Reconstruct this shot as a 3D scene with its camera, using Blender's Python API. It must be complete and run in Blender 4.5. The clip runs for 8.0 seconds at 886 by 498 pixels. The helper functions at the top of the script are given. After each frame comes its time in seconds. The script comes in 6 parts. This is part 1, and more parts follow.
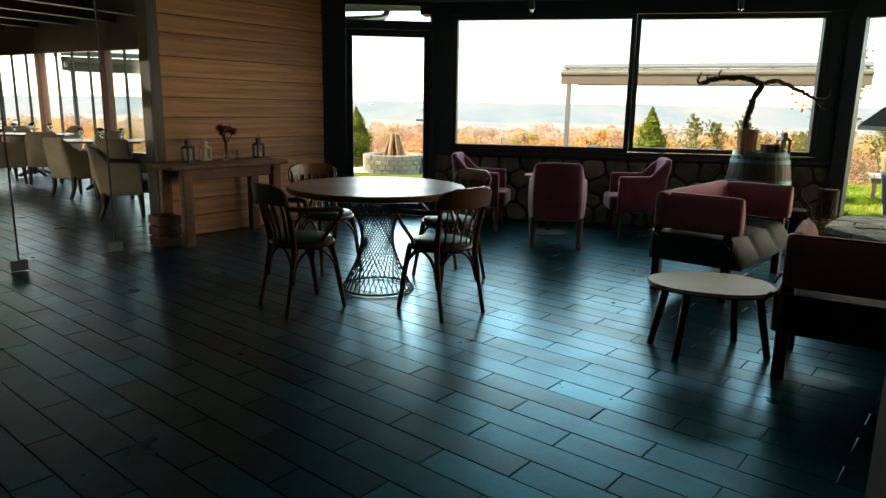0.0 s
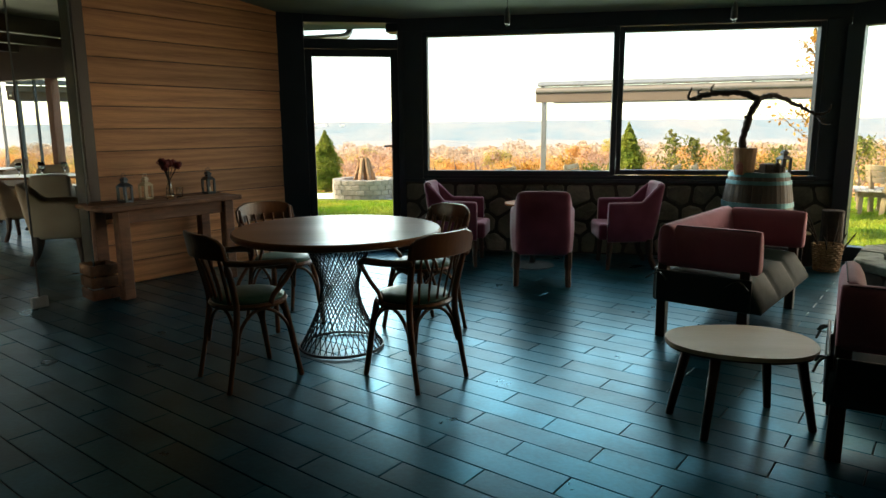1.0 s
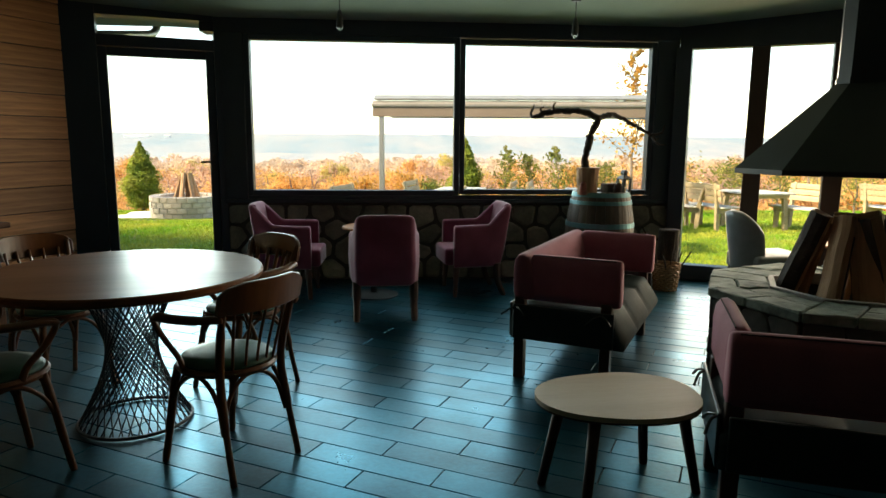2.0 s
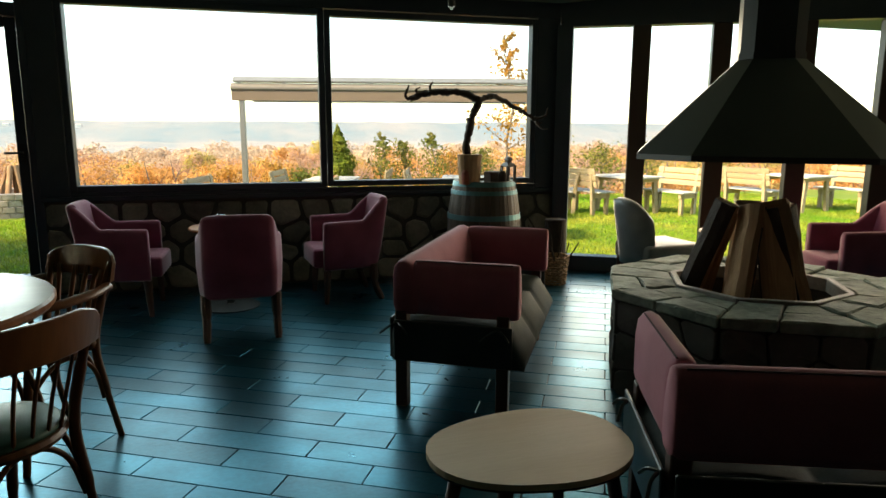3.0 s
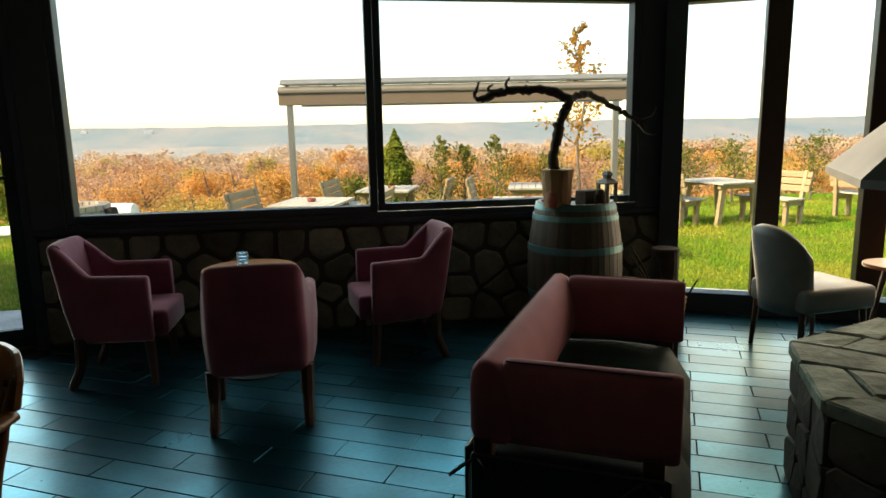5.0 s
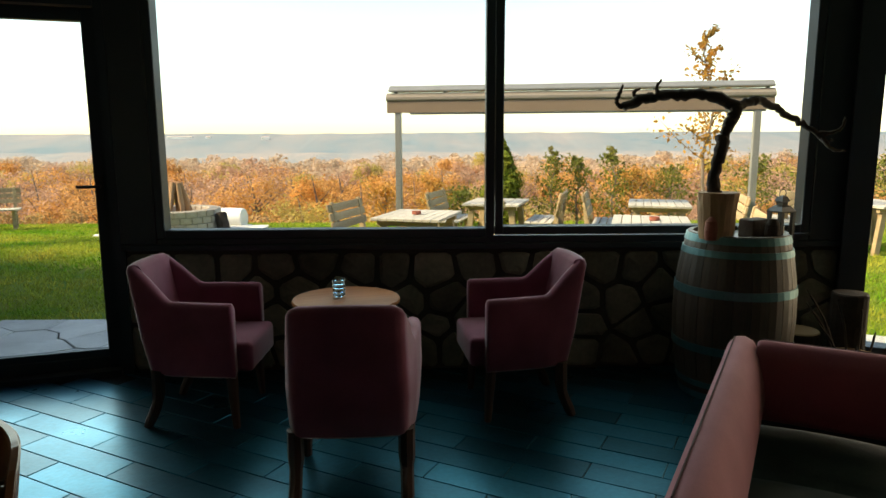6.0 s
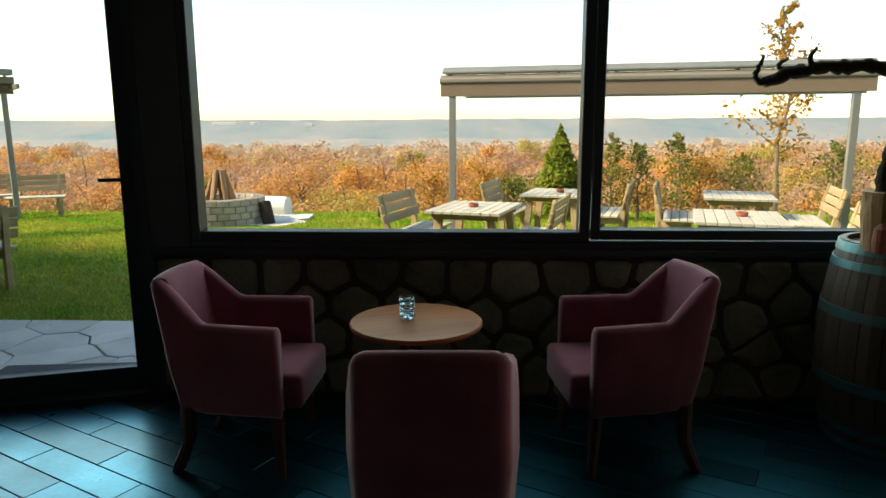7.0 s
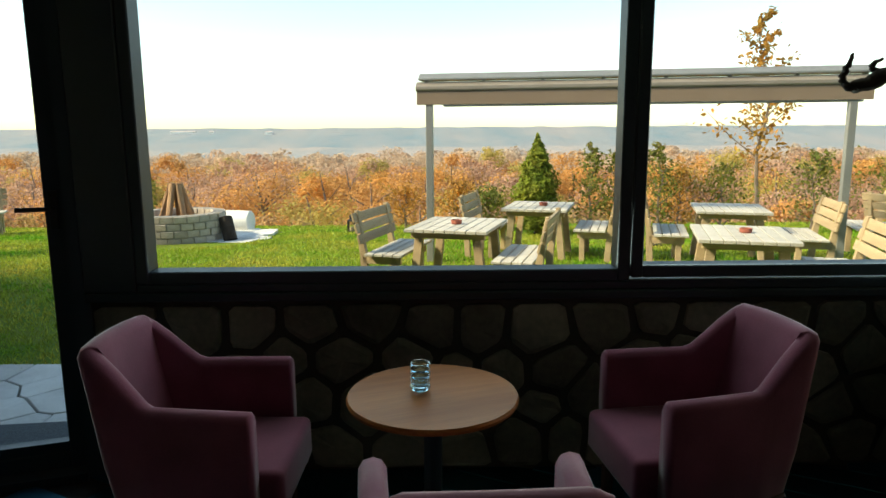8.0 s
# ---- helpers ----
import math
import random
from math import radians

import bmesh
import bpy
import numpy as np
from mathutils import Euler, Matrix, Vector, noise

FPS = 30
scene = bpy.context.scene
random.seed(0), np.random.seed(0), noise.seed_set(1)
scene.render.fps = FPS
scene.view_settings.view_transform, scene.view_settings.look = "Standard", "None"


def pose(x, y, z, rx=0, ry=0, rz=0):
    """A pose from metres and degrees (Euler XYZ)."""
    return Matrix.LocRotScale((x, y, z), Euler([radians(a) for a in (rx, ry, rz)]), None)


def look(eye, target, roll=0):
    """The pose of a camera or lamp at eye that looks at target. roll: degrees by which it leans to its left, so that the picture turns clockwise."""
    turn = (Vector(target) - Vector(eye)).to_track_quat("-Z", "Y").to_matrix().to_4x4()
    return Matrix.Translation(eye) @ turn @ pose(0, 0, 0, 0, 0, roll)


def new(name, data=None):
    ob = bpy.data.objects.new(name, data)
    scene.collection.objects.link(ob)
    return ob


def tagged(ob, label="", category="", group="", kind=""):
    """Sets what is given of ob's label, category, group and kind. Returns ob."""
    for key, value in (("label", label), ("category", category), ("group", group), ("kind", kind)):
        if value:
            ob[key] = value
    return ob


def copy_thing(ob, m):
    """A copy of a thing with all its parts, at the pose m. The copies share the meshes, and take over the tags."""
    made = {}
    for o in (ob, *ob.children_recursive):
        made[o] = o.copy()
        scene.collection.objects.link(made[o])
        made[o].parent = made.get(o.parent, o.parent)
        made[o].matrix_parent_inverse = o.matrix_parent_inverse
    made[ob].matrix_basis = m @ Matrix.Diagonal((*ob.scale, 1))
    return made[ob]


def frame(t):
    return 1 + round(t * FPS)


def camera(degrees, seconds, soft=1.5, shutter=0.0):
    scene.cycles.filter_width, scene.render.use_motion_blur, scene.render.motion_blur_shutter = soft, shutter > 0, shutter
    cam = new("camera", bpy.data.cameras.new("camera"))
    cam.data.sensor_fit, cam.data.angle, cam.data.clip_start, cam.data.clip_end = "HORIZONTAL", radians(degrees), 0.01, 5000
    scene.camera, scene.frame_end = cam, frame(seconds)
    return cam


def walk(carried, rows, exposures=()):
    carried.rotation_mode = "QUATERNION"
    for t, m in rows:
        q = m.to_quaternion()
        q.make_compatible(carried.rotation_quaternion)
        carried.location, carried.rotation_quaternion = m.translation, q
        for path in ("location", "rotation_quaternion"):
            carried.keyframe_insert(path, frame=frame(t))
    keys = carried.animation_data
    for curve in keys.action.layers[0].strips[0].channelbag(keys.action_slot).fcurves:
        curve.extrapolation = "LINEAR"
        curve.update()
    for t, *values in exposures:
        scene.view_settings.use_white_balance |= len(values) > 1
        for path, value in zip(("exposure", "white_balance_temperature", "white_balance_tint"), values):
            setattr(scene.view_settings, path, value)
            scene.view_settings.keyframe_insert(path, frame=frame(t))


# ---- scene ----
cam = camera(66.9, 8.0)
PATH = [
    (0, (1.517, 0.737, 1.322), (1.123, 2.654, 0.909), 1.0),
    (0.5, (1.407, 1.074, 1.354), (1.077, 3.007, 0.96), 0.6),
    (1, (1.391, 1.433, 1.371), (1.065, 3.374, 1.013), -0.4),
    (1.5, (1.344, 1.752, 1.358), (1.163, 3.715, 1.017), 1.4),
    (2, (1.355, 2.087, 1.391), (1.503, 4.056, 1.072), 0.5),
    (2.2, (1.388, 2.226, 1.381), (1.629, 4.183, 1.047), 0.5),
    (3.5, (1.537, 3.037, 1.374), (2.096, 4.924, 1.019), 0.0),
    (4, (1.644, 3.305, 1.409), (2.146, 5.206, 1.043), -0.6),
    (4.2, (1.668, 3.428, 1.414), (2.112, 5.346, 1.061), -0.2),
    (5.3, (1.653, 4.211, 1.441), (1.899, 6.165, 1.091), -1.3),
    (5.5, (1.66, 4.353, 1.443), (1.803, 6.321, 1.117), -0.8),
    (6, (1.615, 4.681, 1.446), (1.653, 6.654, 1.121), -0.2),
    (6.5, (1.509, 5.019, 1.447), (1.559, 6.994, 1.133), -0.9),
    (7, (1.405, 5.372, 1.439), (1.323, 7.337, 1.075), -0.2),
    (7.5, (1.315, 5.693, 1.44), (1.139, 7.651, 1.071), 0.4),
    (8, (1.185, 6.017, 1.464), (1.213, 7.988, 1.123), -0.3),
]
walk(cam, [(t, look(eye, target, roll)) for t, eye, target, roll in PATH],
     exposures=[(0, 2.22, 7700, 3), (2, 2.22, 7900, 4), (3.5, 2.0, 8200, 4), (5.5, 1.62, 8500, 4), (6.5, 1.55, 8400, 3), (8, 1.45, 7600, -2)])


# ---- world, sun, exposure ----
SUN_AZ, SUN_EL = radians(192), radians(38)      # compass-free: angle in the plan, x towards y
sun_dir = Vector((math.cos(SUN_AZ) * math.cos(SUN_EL), math.sin(SUN_AZ) * math.cos(SUN_EL), math.sin(SUN_EL)))
world = bpy.data.worlds.new("sky")
scene.world = world
world.use_nodes = True
wn = world.node_tree.nodes
sky = wn.new("ShaderNodeTexSky")
sky.sky_type = "NISHITA"
sky.sun_disc = False
sky.sun_elevation = SUN_EL
sky.sun_rotation = math.pi / 2 - SUN_AZ
sky.air_density, sky.dust_density, sky.ozone_density = 1.0, 0.6, 1.0
wn["Background"].inputs["Strength"].default_value = 0.125
world.node_tree.links.new(sky.outputs[0], wn["Background"].inputs["Color"])
sun = new("sun", bpy.data.lights.new("sun", "SUN"))
sun.data.energy, sun.data.angle, sun.data.color = 3.3, radians(11), (1.0, 0.87, 0.70)
sun.matrix_world = look(sun_dir * 50, (0, 0, 0))


def sky_lamp(name, m, w, h, power, colour, spread=180):
    """Daylight entering through an opening: an area lamp filling it."""
    l = new(name, bpy.data.lights.new(name, "AREA"))
    l.data.shape, l.data.size, l.data.size_y = "RECTANGLE", w, h
    l.data.energy, l.data.color, l.data.spread = power, colour, radians(spread)
    l.matrix_world = m
    return l


sky_lamp("window_daylight", look((1.96, 8.72, 1.61), (1.96, 7.0, 1.45)), 3.9, 1.4, 10.0, (0.72, 0.92, 1.0), 150)
sky_lamp("door_daylight", look((-0.74, 8.56, 1.15), (-0.3, 7.0, 1.05)), 0.8, 1.95, 4, (0.70, 0.90, 1.0), 120)
sky_lamp("east_daylight", look((6.9, 7.22, 1.22), (6.0, 5.5, 1.1)), 5.9, 2.1, 34, (1.0, 0.84, 0.68), 150)
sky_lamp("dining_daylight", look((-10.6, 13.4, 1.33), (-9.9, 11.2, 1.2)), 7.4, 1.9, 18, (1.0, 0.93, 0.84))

# Added fill that brightens the dining chairs, set in an unseen, assumed window row.
sky_lamp("dining_south_fill", look((-10.7, 2.55, 1.35), (-10.3, 5.5, 1.1)), 10.5, 1.9, 9, (1.0, 0.92, 0.82), 110)


# ---- materials ----
def mat(name, c1, c2=None, rough=0.6, metal=0.0, scale=8.0, bump=0.0, bscale=60.0, stretch=(1, 1, 1), rvar=0.1,
        per_object=0.0, spec=0.5, sheen=0.0, world_space=False, island=0.0, leaf=0.0):
    """Two colours mixed by noise at two scales, with relief and uneven gloss."""
    m = bpy.data.materials.new(name)
    m.use_nodes = True
    nt = m.node_tree
    N, L = nt.nodes, nt.links
    b = N["Principled BSDF"]
    c2 = c2 or tuple(v * 0.7 for v in c1)
    tc = N.new("ShaderNodeTexCoord")
    mp = N.new("ShaderNodeMapping")
    mp.inputs["Scale"].default_value = stretch
    if world_space:
        geo = N.new("ShaderNodeNewGeometry")
        L.new(geo.outputs["Position"], mp.inputs["Vector"])
    else:
        L.new(tc.outputs["Object"], mp.inputs["Vector"])
    n1 = N.new("ShaderNodeTexNoise")
    n1.inputs["Scale"].default_value, n1.inputs["Detail"].default_value = scale, 6
    n2 = N.new("ShaderNodeTexNoise")
    n2.inputs["Scale"].default_value, n2.inputs["Detail"].default_value = bscale, 4
    L.new(mp.outputs[0], n1.inputs["Vector"])
    L.new(mp.outputs[0], n2.inputs["Vector"])
    add = N.new("ShaderNodeMath")
    add.operation = "MULTIPLY_ADD"
    L.new(n2.outputs["Fac"], add.inputs[0])
    add.inputs[1].default_value = 0.45
    L.new(n1.outputs["Fac"], add.inputs[2])
    ramp = N.new("ShaderNodeValToRGB")
    ramp.color_ramp.elements[0].position, ramp.color_ramp.elements[1].position = 0.5, 0.95
    ramp.color_ramp.elements[0].color, ramp.color_ramp.elements[1].color = (*c1, 1), (*c2, 1)
    L.new(add.outputs[0], ramp.inputs[0])
    out = ramp.outputs[0]
    if per_object or island:
        if island:
            oi = N.new("ShaderNodeNewGeometry")
            rnd, amount = oi.outputs["Random Per Island"], island
        else:
            oi = N.new("ShaderNodeObjectInfo")
            rnd, amount = oi.outputs["Random"], per_object
        mr = N.new("ShaderNodeMapRange")
        mr.inputs["To Min"].default_value, mr.inputs["To Max"].default_value = 1 - amount, 1 + amount
        L.new(rnd, mr.inputs["Value"])
        hsv = N.new("ShaderNodeHueSaturation")
        L.new(mr.outputs[0], hsv.inputs["Value"])
        L.new(out, hsv.inputs["Color"])
        out = hsv.outputs[0]
    L.new(out, b.inputs["Base Color"])
    rr = N.new("ShaderNodeMapRange")
    rr.inputs["To Min"].default_value, rr.inputs["To Max"].default_value = max(0.02, rough - rvar), min(1, rough + rvar)
    L.new(n1.outputs["Fac"], rr.inputs["Value"])
    L.new(rr.outputs[0], b.inputs["Roughness"])
    b.inputs["Metallic"].default_value = metal
    b.inputs["Specular IOR Level"].default_value = spec
    if sheen:
        b.inputs["Sheen Weight"].default_value = sheen
        b.inputs["Sheen Roughness"].default_value = 0.4
    if bump:
        bp = N.new("ShaderNodeBump")
        bp.inputs["Strength"].default_value, bp.inputs["Distance"].default_value = bump, 0.01
        L.new(add.outputs[0], bp.inputs["Height"])
        L.new(bp.outputs[0], b.inputs["Normal"])
    if leaf:        # light passes through thin leaves
        tl, mx = N.new("ShaderNodeBsdfTranslucent"), N.new("ShaderNodeMixShader")
        L.new(out, tl.inputs["Color"])
        mx.inputs[0].default_value = leaf
        L.new(b.outputs[0], mx.inputs[1])
        L.new(tl.outputs[0], mx.inputs[2])
        L.new(mx.outputs[0], N["Material Output"].inputs[0])
    return m


def glass_mat(name, tint=(0.93, 0.97, 0.97), rough=0.0):
    """Thin pane: lets light through and mirrors a little at its face."""
    m = bpy.data.materials.new(name)
    m.use_nodes = True
    N, L = m.node_tree.nodes, m.node_tree.links
    N.remove(N["Principled BSDF"])
    tr, gl, mx, lw, pw, ma = (N.new("ShaderNode" + k) for k in ("BsdfTransparent", "BsdfGlossy", "MixShader", "LayerWeight", "Math", "Math"))
    tr.inputs[0].default_value = (*tint, 1)
    gl.inputs["Roughness"].default_value = rough
    pw.operation, ma.operation = "POWER", "MULTIPLY_ADD"
    pw.inputs[1].default_value = 4.0
    ma.inputs[1].default_value, ma.inputs[2].default_value = 0.5, 0.025
    L.new(lw.outputs["Facing"], pw.inputs[0])
    L.new(pw.outputs[0], ma.inputs[0])
    L.new(ma.outputs[0], mx.inputs[0])
    L.new(tr.outputs[0], mx.inputs[1])
    L.new(gl.outputs[0], mx.inputs[2])
    L.new(mx.outputs[0], N["Material Output"].inputs[0])
    return m


def solid_glass(name, tint):
    m = bpy.data.materials.new(name)
    m.use_nodes = True
    b = m.node_tree.nodes["Principled BSDF"]
    b.inputs["Base Color"].default_value = (*tint, 1)
    b.inputs["Roughness"].default_value = 0.03
    b.inputs["Transmission Weight"].default_value = 1.0
    b.inputs["IOR"].default_value = 1.45
    return m


# Dark slate; the teal metallic base colour paints in the blue sky reflection.
M_TILE = mat("sky_tinted_slate_tile", (0.011, 0.135, 0.20), (0.008, 0.08, 0.118), metal=0.86, rough=0.31, scale=3.0, bump=0.12, bscale=45, per_object=0.34, rvar=0.1, world_space=True)
M_TILE_FAR = mat("sky_tinted_slate_tile_far", (0.011, 0.135, 0.20), (0.008, 0.08, 0.118), metal=0.86, rough=0.31, scale=3.0, bump=0.12, bscale=45, island=0.34, rvar=0.1, world_space=True)
M_GROUT = mat("grout", (0.02, 0.022, 0.024), rough=0.85)
M_FRAME = mat("dark_frame_paint", (0.020, 0.031, 0.045), (0.028, 0.040, 0.056), rough=0.45, scale=4, bscale=120, bump=0.05)
M_BROWNFRAME = mat("brown_frame_paint", (0.055, 0.028, 0.017), (0.04, 0.02, 0.013), rough=0.45, scale=4, bscale=90, stretch=(1, 1, 0.1))
M_REDPOST = mat("red_brown_timber", (0.26, 0.085, 0.04), (0.17, 0.055, 0.028), rough=0.5, scale=4, bscale=40, stretch=(1, 1, 0.1))
M_PLANK = mat("cedar_plank", (0.76, 0.33, 0.135), (0.33, 0.115, 0.042), rough=0.6, scale=2.4, bscale=22, stretch=(0.3, 1, 9), bump=0.4, per_object=0.24)
M_PLASTER = mat("ceiling_plaster", (0.20, 0.25, 0.19), (0.17, 0.21, 0.165), rough=0.9, scale=2, bump=0.05)
M_WALL = mat("dark_wall", (0.06, 0.05, 0.042), (0.045, 0.038, 0.032), rough=0.85, scale=2, bump=0.1)
M_STONE = mat("field_stone", (0.24, 0.215, 0.17), (0.12, 0.115, 0.095), rough=0.85, scale=5, bump=0.6, bscale=38, per_object=0.3)
M_MORTAR = mat("mortar", (0.06, 0.056, 0.048), (0.08, 0.073, 0.062), rough=0.95, scale=12, bump=0.5)
M_SLATE = mat("slate_slab", (0.22, 0.27, 0.22), (0.08, 0.105, 0.085), spec=0.3, rough=0.75, scale=6, bump=0.9, bscale=24, per_object=0.2)
M_PITSTONE = mat("pit_stone", (0.085, 0.082, 0.072), (0.05, 0.048, 0.042), rough=0.85, scale=5, bump=0.8, bscale=26, per_object=0.2)
M_STEEL = mat("black_steel", (0.02, 0.027, 0.033), (0.027, 0.035, 0.041), rough=0.42, metal=0.2, scale=3, bscale=80, bump=0.03)
M_PITRIM = mat("worn_edge", (0.22, 0.215, 0.195), (0.12, 0.115, 0.105), rough=0.6, scale=14, bump=0.4)
M_LITTER = mat("leaf_litter", (0.34, 0.16, 0.05), (0.20, 0.115, 0.06), rough=1.0, scale=0.35, bscale=4, bump=0.5, world_space=True, spec=0.1)
M_ZINC = mat("zinc", (0.36, 0.38, 0.38), (0.27, 0.28, 0.28), rough=0.4, metal=0.7, scale=4)
M_ROSE = mat("rose_velour", (0.38, 0.11, 0.15), (0.29, 0.082, 0.115), rough=0.85, scale=5, bscale=140, bump=0.1, sheen=0.10)
M_PINK = mat("rose_velvet", (0.21, 0.042, 0.085), (0.14, 0.028, 0.058), rough=0.9, scale=5, bscale=180, bump=0.12, sheen=0.28)
M_SEAM = mat("seam_cord", (0.06, 0.02, 0.03), rough=0.9)
M_LEATHER = mat("dark_leather", (0.02, 0.026, 0.026), (0.013, 0.018, 0.018), rough=0.38, scale=7, bscale=120, bump=0.15)
M_GREYLEATHER = mat("grey_leather", (0.032, 0.052, 0.054), (0.02, 0.034, 0.036), spec=0.15, rough=0.72, scale=6, bscale=110, bump=0.15)
M_CHAIR = mat("pale_grey_leather", (0.20, 0.22, 0.225), (0.14, 0.155, 0.16), rough=0.45, scale=6, bscale=110, bump=0.12)
M_GREEN = mat("green_leather", (0.065, 0.15, 0.12), (0.04, 0.10, 0.08), spec=0.3, rough=0.4, scale=8, bscale=130, bump=0.12)
M_BENT = mat("bent_beech", (0.20, 0.07, 0.024), (0.10, 0.034, 0.013), rough=0.35, scale=6, bscale=60, stretch=(1, 1, 0.15), bump=0.06)
M_LEG = mat("stained_leg", (0.075, 0.03, 0.02), (0.04, 0.017, 0.012), rough=0.5, scale=6, bscale=50, stretch=(1, 1, 0.15))
M_TOP = mat("brown_tabletop", (0.27, 0.10, 0.042), (0.17, 0.06, 0.025), spec=0.2, rough=0.33, scale=2, bscale=30, stretch=(0.3, 4, 1), bump=0.04, rvar=0.06)
M_PALE = mat("pale_laminate", (0.62, 0.46, 0.30), (0.53, 0.38, 0.24), spec=0.3, rough=0.5, scale=2, bscale=40, stretch=(0.4, 4, 1))
M_OAKTOP = mat("oak_top", (0.38, 0.13, 0.036), (0.22, 0.07, 0.018), spec=0.1, rough=0.4, scale=2.5, bscale=34, stretch=(0.35, 5, 1), bump=0.05, rvar=0.06)
M_RUSTIC = mat("rustic_wood", (0.25, 0.095, 0.04), (0.075, 0.028, 0.013), rough=0.75, scale=7, bscale=40, stretch=(0.25, 1, 1), bump=0.9)
M_BARREL = mat("barrel_oak", (0.105, 0.07, 0.046), (0.05, 0.034, 0.024), rough=0.55, scale=3, bscale=45, stretch=(2, 2, 0.25), bump=0.25, per_object=0.15)
M_HOOP = mat("hoop_steel", (0.085, 0.21, 0.23), (0.06, 0.14, 0.155), rough=0.42, metal=0.6, scale=6, bscale=50)
M_LOG = mat("split_log", (0.44, 0.26, 0.14), (0.22, 0.12, 0.06), rough=0.85, scale=4, bscale=30, stretch=(3, 3, 0.25), bump=0.7)
M_BARK = mat("bark", (0.05, 0.033, 0.025), (0.022, 0.015, 0.012), rough=0.95, scale=9, bscale=45, bump=1.0)
M_CLEAR = glass_mat("window_glass", (0.97, 0.985, 0.985))
M_TUMBLER = solid_glass("tumbler_glass", (0.62, 0.84, 0.95))
M_VASE = solid_glass("vase_glass", (0.92, 0.97, 0.95))
M_BLACK = mat("black_enamel", (0.015, 0.016, 0.018), (0.03, 0.03, 0.03), rough=0.4, scale=10)
M_FLOWER = mat("dried_flower", (0.22, 0.025, 0.02), (0.10, 0.015, 0.015), rough=0.9, scale=20)
M_WICKER = mat("wicker", (0.34, 0.2, 0.1), (0.2, 0.11, 0.05), rough=0.8, scale=30, bump=0.5)
M_GRASS = mat("lawn_soil", (0.08, 0.17, 0.015), (0.19, 0.19, 0.03), spec=0.1, rough=0.95, scale=1.3, bscale=22, bump=0.6, world_space=True)
M_BLADE = mat("grass_blade", leaf=0.35, spec=0.1, c1=(0.10, 0.30, 0.016), c2=(0.46, 0.40, 0.07), rough=0.75, scale=0.9, bscale=7, island=0.35, world_space=True)
M_BENCH = mat("pine_bench", (0.44, 0.33, 0.19), (0.31, 0.22, 0.125), rough=0.75, scale=3, bscale=30, stretch=(0.4, 4, 4), bump=0.2, per_object=0.12)
M_BENCHTOP = mat("weathered_slat", (0.50, 0.47, 0.41), (0.37, 0.34, 0.29), rough=0.7, scale=3, bscale=30, stretch=(0.4, 4, 4), bump=0.2, per_object=0.1)
M_CASSETTE = mat("cassette_metal", (0.26, 0.225, 0.19), (0.21, 0.18, 0.15), rough=0.5, metal=0.2, scale=3)
M_AWNING = mat("awning_canvas", (0.20, 0.145, 0.105), (0.17, 0.122, 0.088), rough=0.9, scale=2, bscale=150, bump=0.05)
M_ALU = mat("awning_metal", (0.28, 0.28, 0.27), (0.22, 0.22, 0.21), rough=0.45, metal=0.4, scale=3)
M_BRICK = mat("pale_brick", (0.50, 0.43, 0.36), (0.36, 0.29, 0.235), rough=0.9, scale=9, bscale=60, bump=0.5, per_object=0.22)
M_PAVE = mat("pale_flagstone", (0.70, 0.68, 0.64), (0.54, 0.52, 0.48), rough=0.8, scale=3, bscale=24, bump=0.5, per_object=0.15)
M_TERRA = mat("terracotta", (0.32, 0.09, 0.055), (0.24, 0.07, 0.045), rough=0.7, scale=20)
M_CYPRESS = mat("cypress_leaf", (0.13, 0.21, 0.02), (0.28, 0.27, 0.03), leaf=0.45, rough=0.8, scale=2.5, bscale=14, island=0.4)
M_SHRUB = mat("shrub_leaf", (0.10, 0.15, 0.025), (0.25, 0.21, 0.04), leaf=0.4, rough=0.8, scale=2.0, bscale=10, island=0.4)
M_MAPLE = mat("autumn_leaf", (0.50, 0.20, 0.03), (0.36, 0.24, 0.055), leaf=0.4, rough=0.7, scale=2.0, bscale=9, island=0.35)
# Paler copy of the woods colour, with the haze of distance painted in.
M_WOODS_FAR = mat("haze_painted_woods", (0.58, 0.40, 0.27), (0.44, 0.37, 0.29), leaf=0.4, spec=0.1, rough=0.9, scale=0.03, bscale=0.2, island=0.15, world_space=True)
M_WOODS = mat("autumn_woods", (0.66, 0.34, 0.10), (0.48, 0.27, 0.12), leaf=0.45, spec=0.1, rough=0.9, scale=0.09, bscale=0.5, island=0.25, world_space=True)
M_MATT = mat("matt_black", (0.018, 0.018, 0.018), (0.025, 0.024, 0.023), rough=0.9, spec=0.1, scale=5)
M_WOODS_OLIVE = mat("olive_woods", (0.50, 0.38, 0.10), (0.38, 0.32, 0.12), leaf=0.5, spec=0.1, rough=0.9, scale=0.2, bscale=1.5, island=0.25, world_space=True)
M_WOODS_MAUVE = mat("russet_woods", (0.52, 0.31, 0.20), (0.41, 0.27, 0.20), leaf=0.45, spec=0.1, rough=0.9, scale=0.2, bscale=1.5, island=0.25, world_space=True)
M_BRUSH = mat("brushwood", (0.38, 0.22, 0.13), (0.38, 0.29, 0.09), leaf=0.3, spec=0.1, rough=0.9, scale=0.3, bscale=2, island=0.35, world_space=True)
M_FIELD = mat("far_field", (0.30, 0.22, 0.12), (0.2, 0.17, 0.09), rough=1, scale=0.02, bscale=0.2, world_space=True)
M_TRUNK = mat("thin_trunk", (0.22, 0.165, 0.125), (0.14, 0.105, 0.08), rough=0.95, scale=8, bump=0.4)


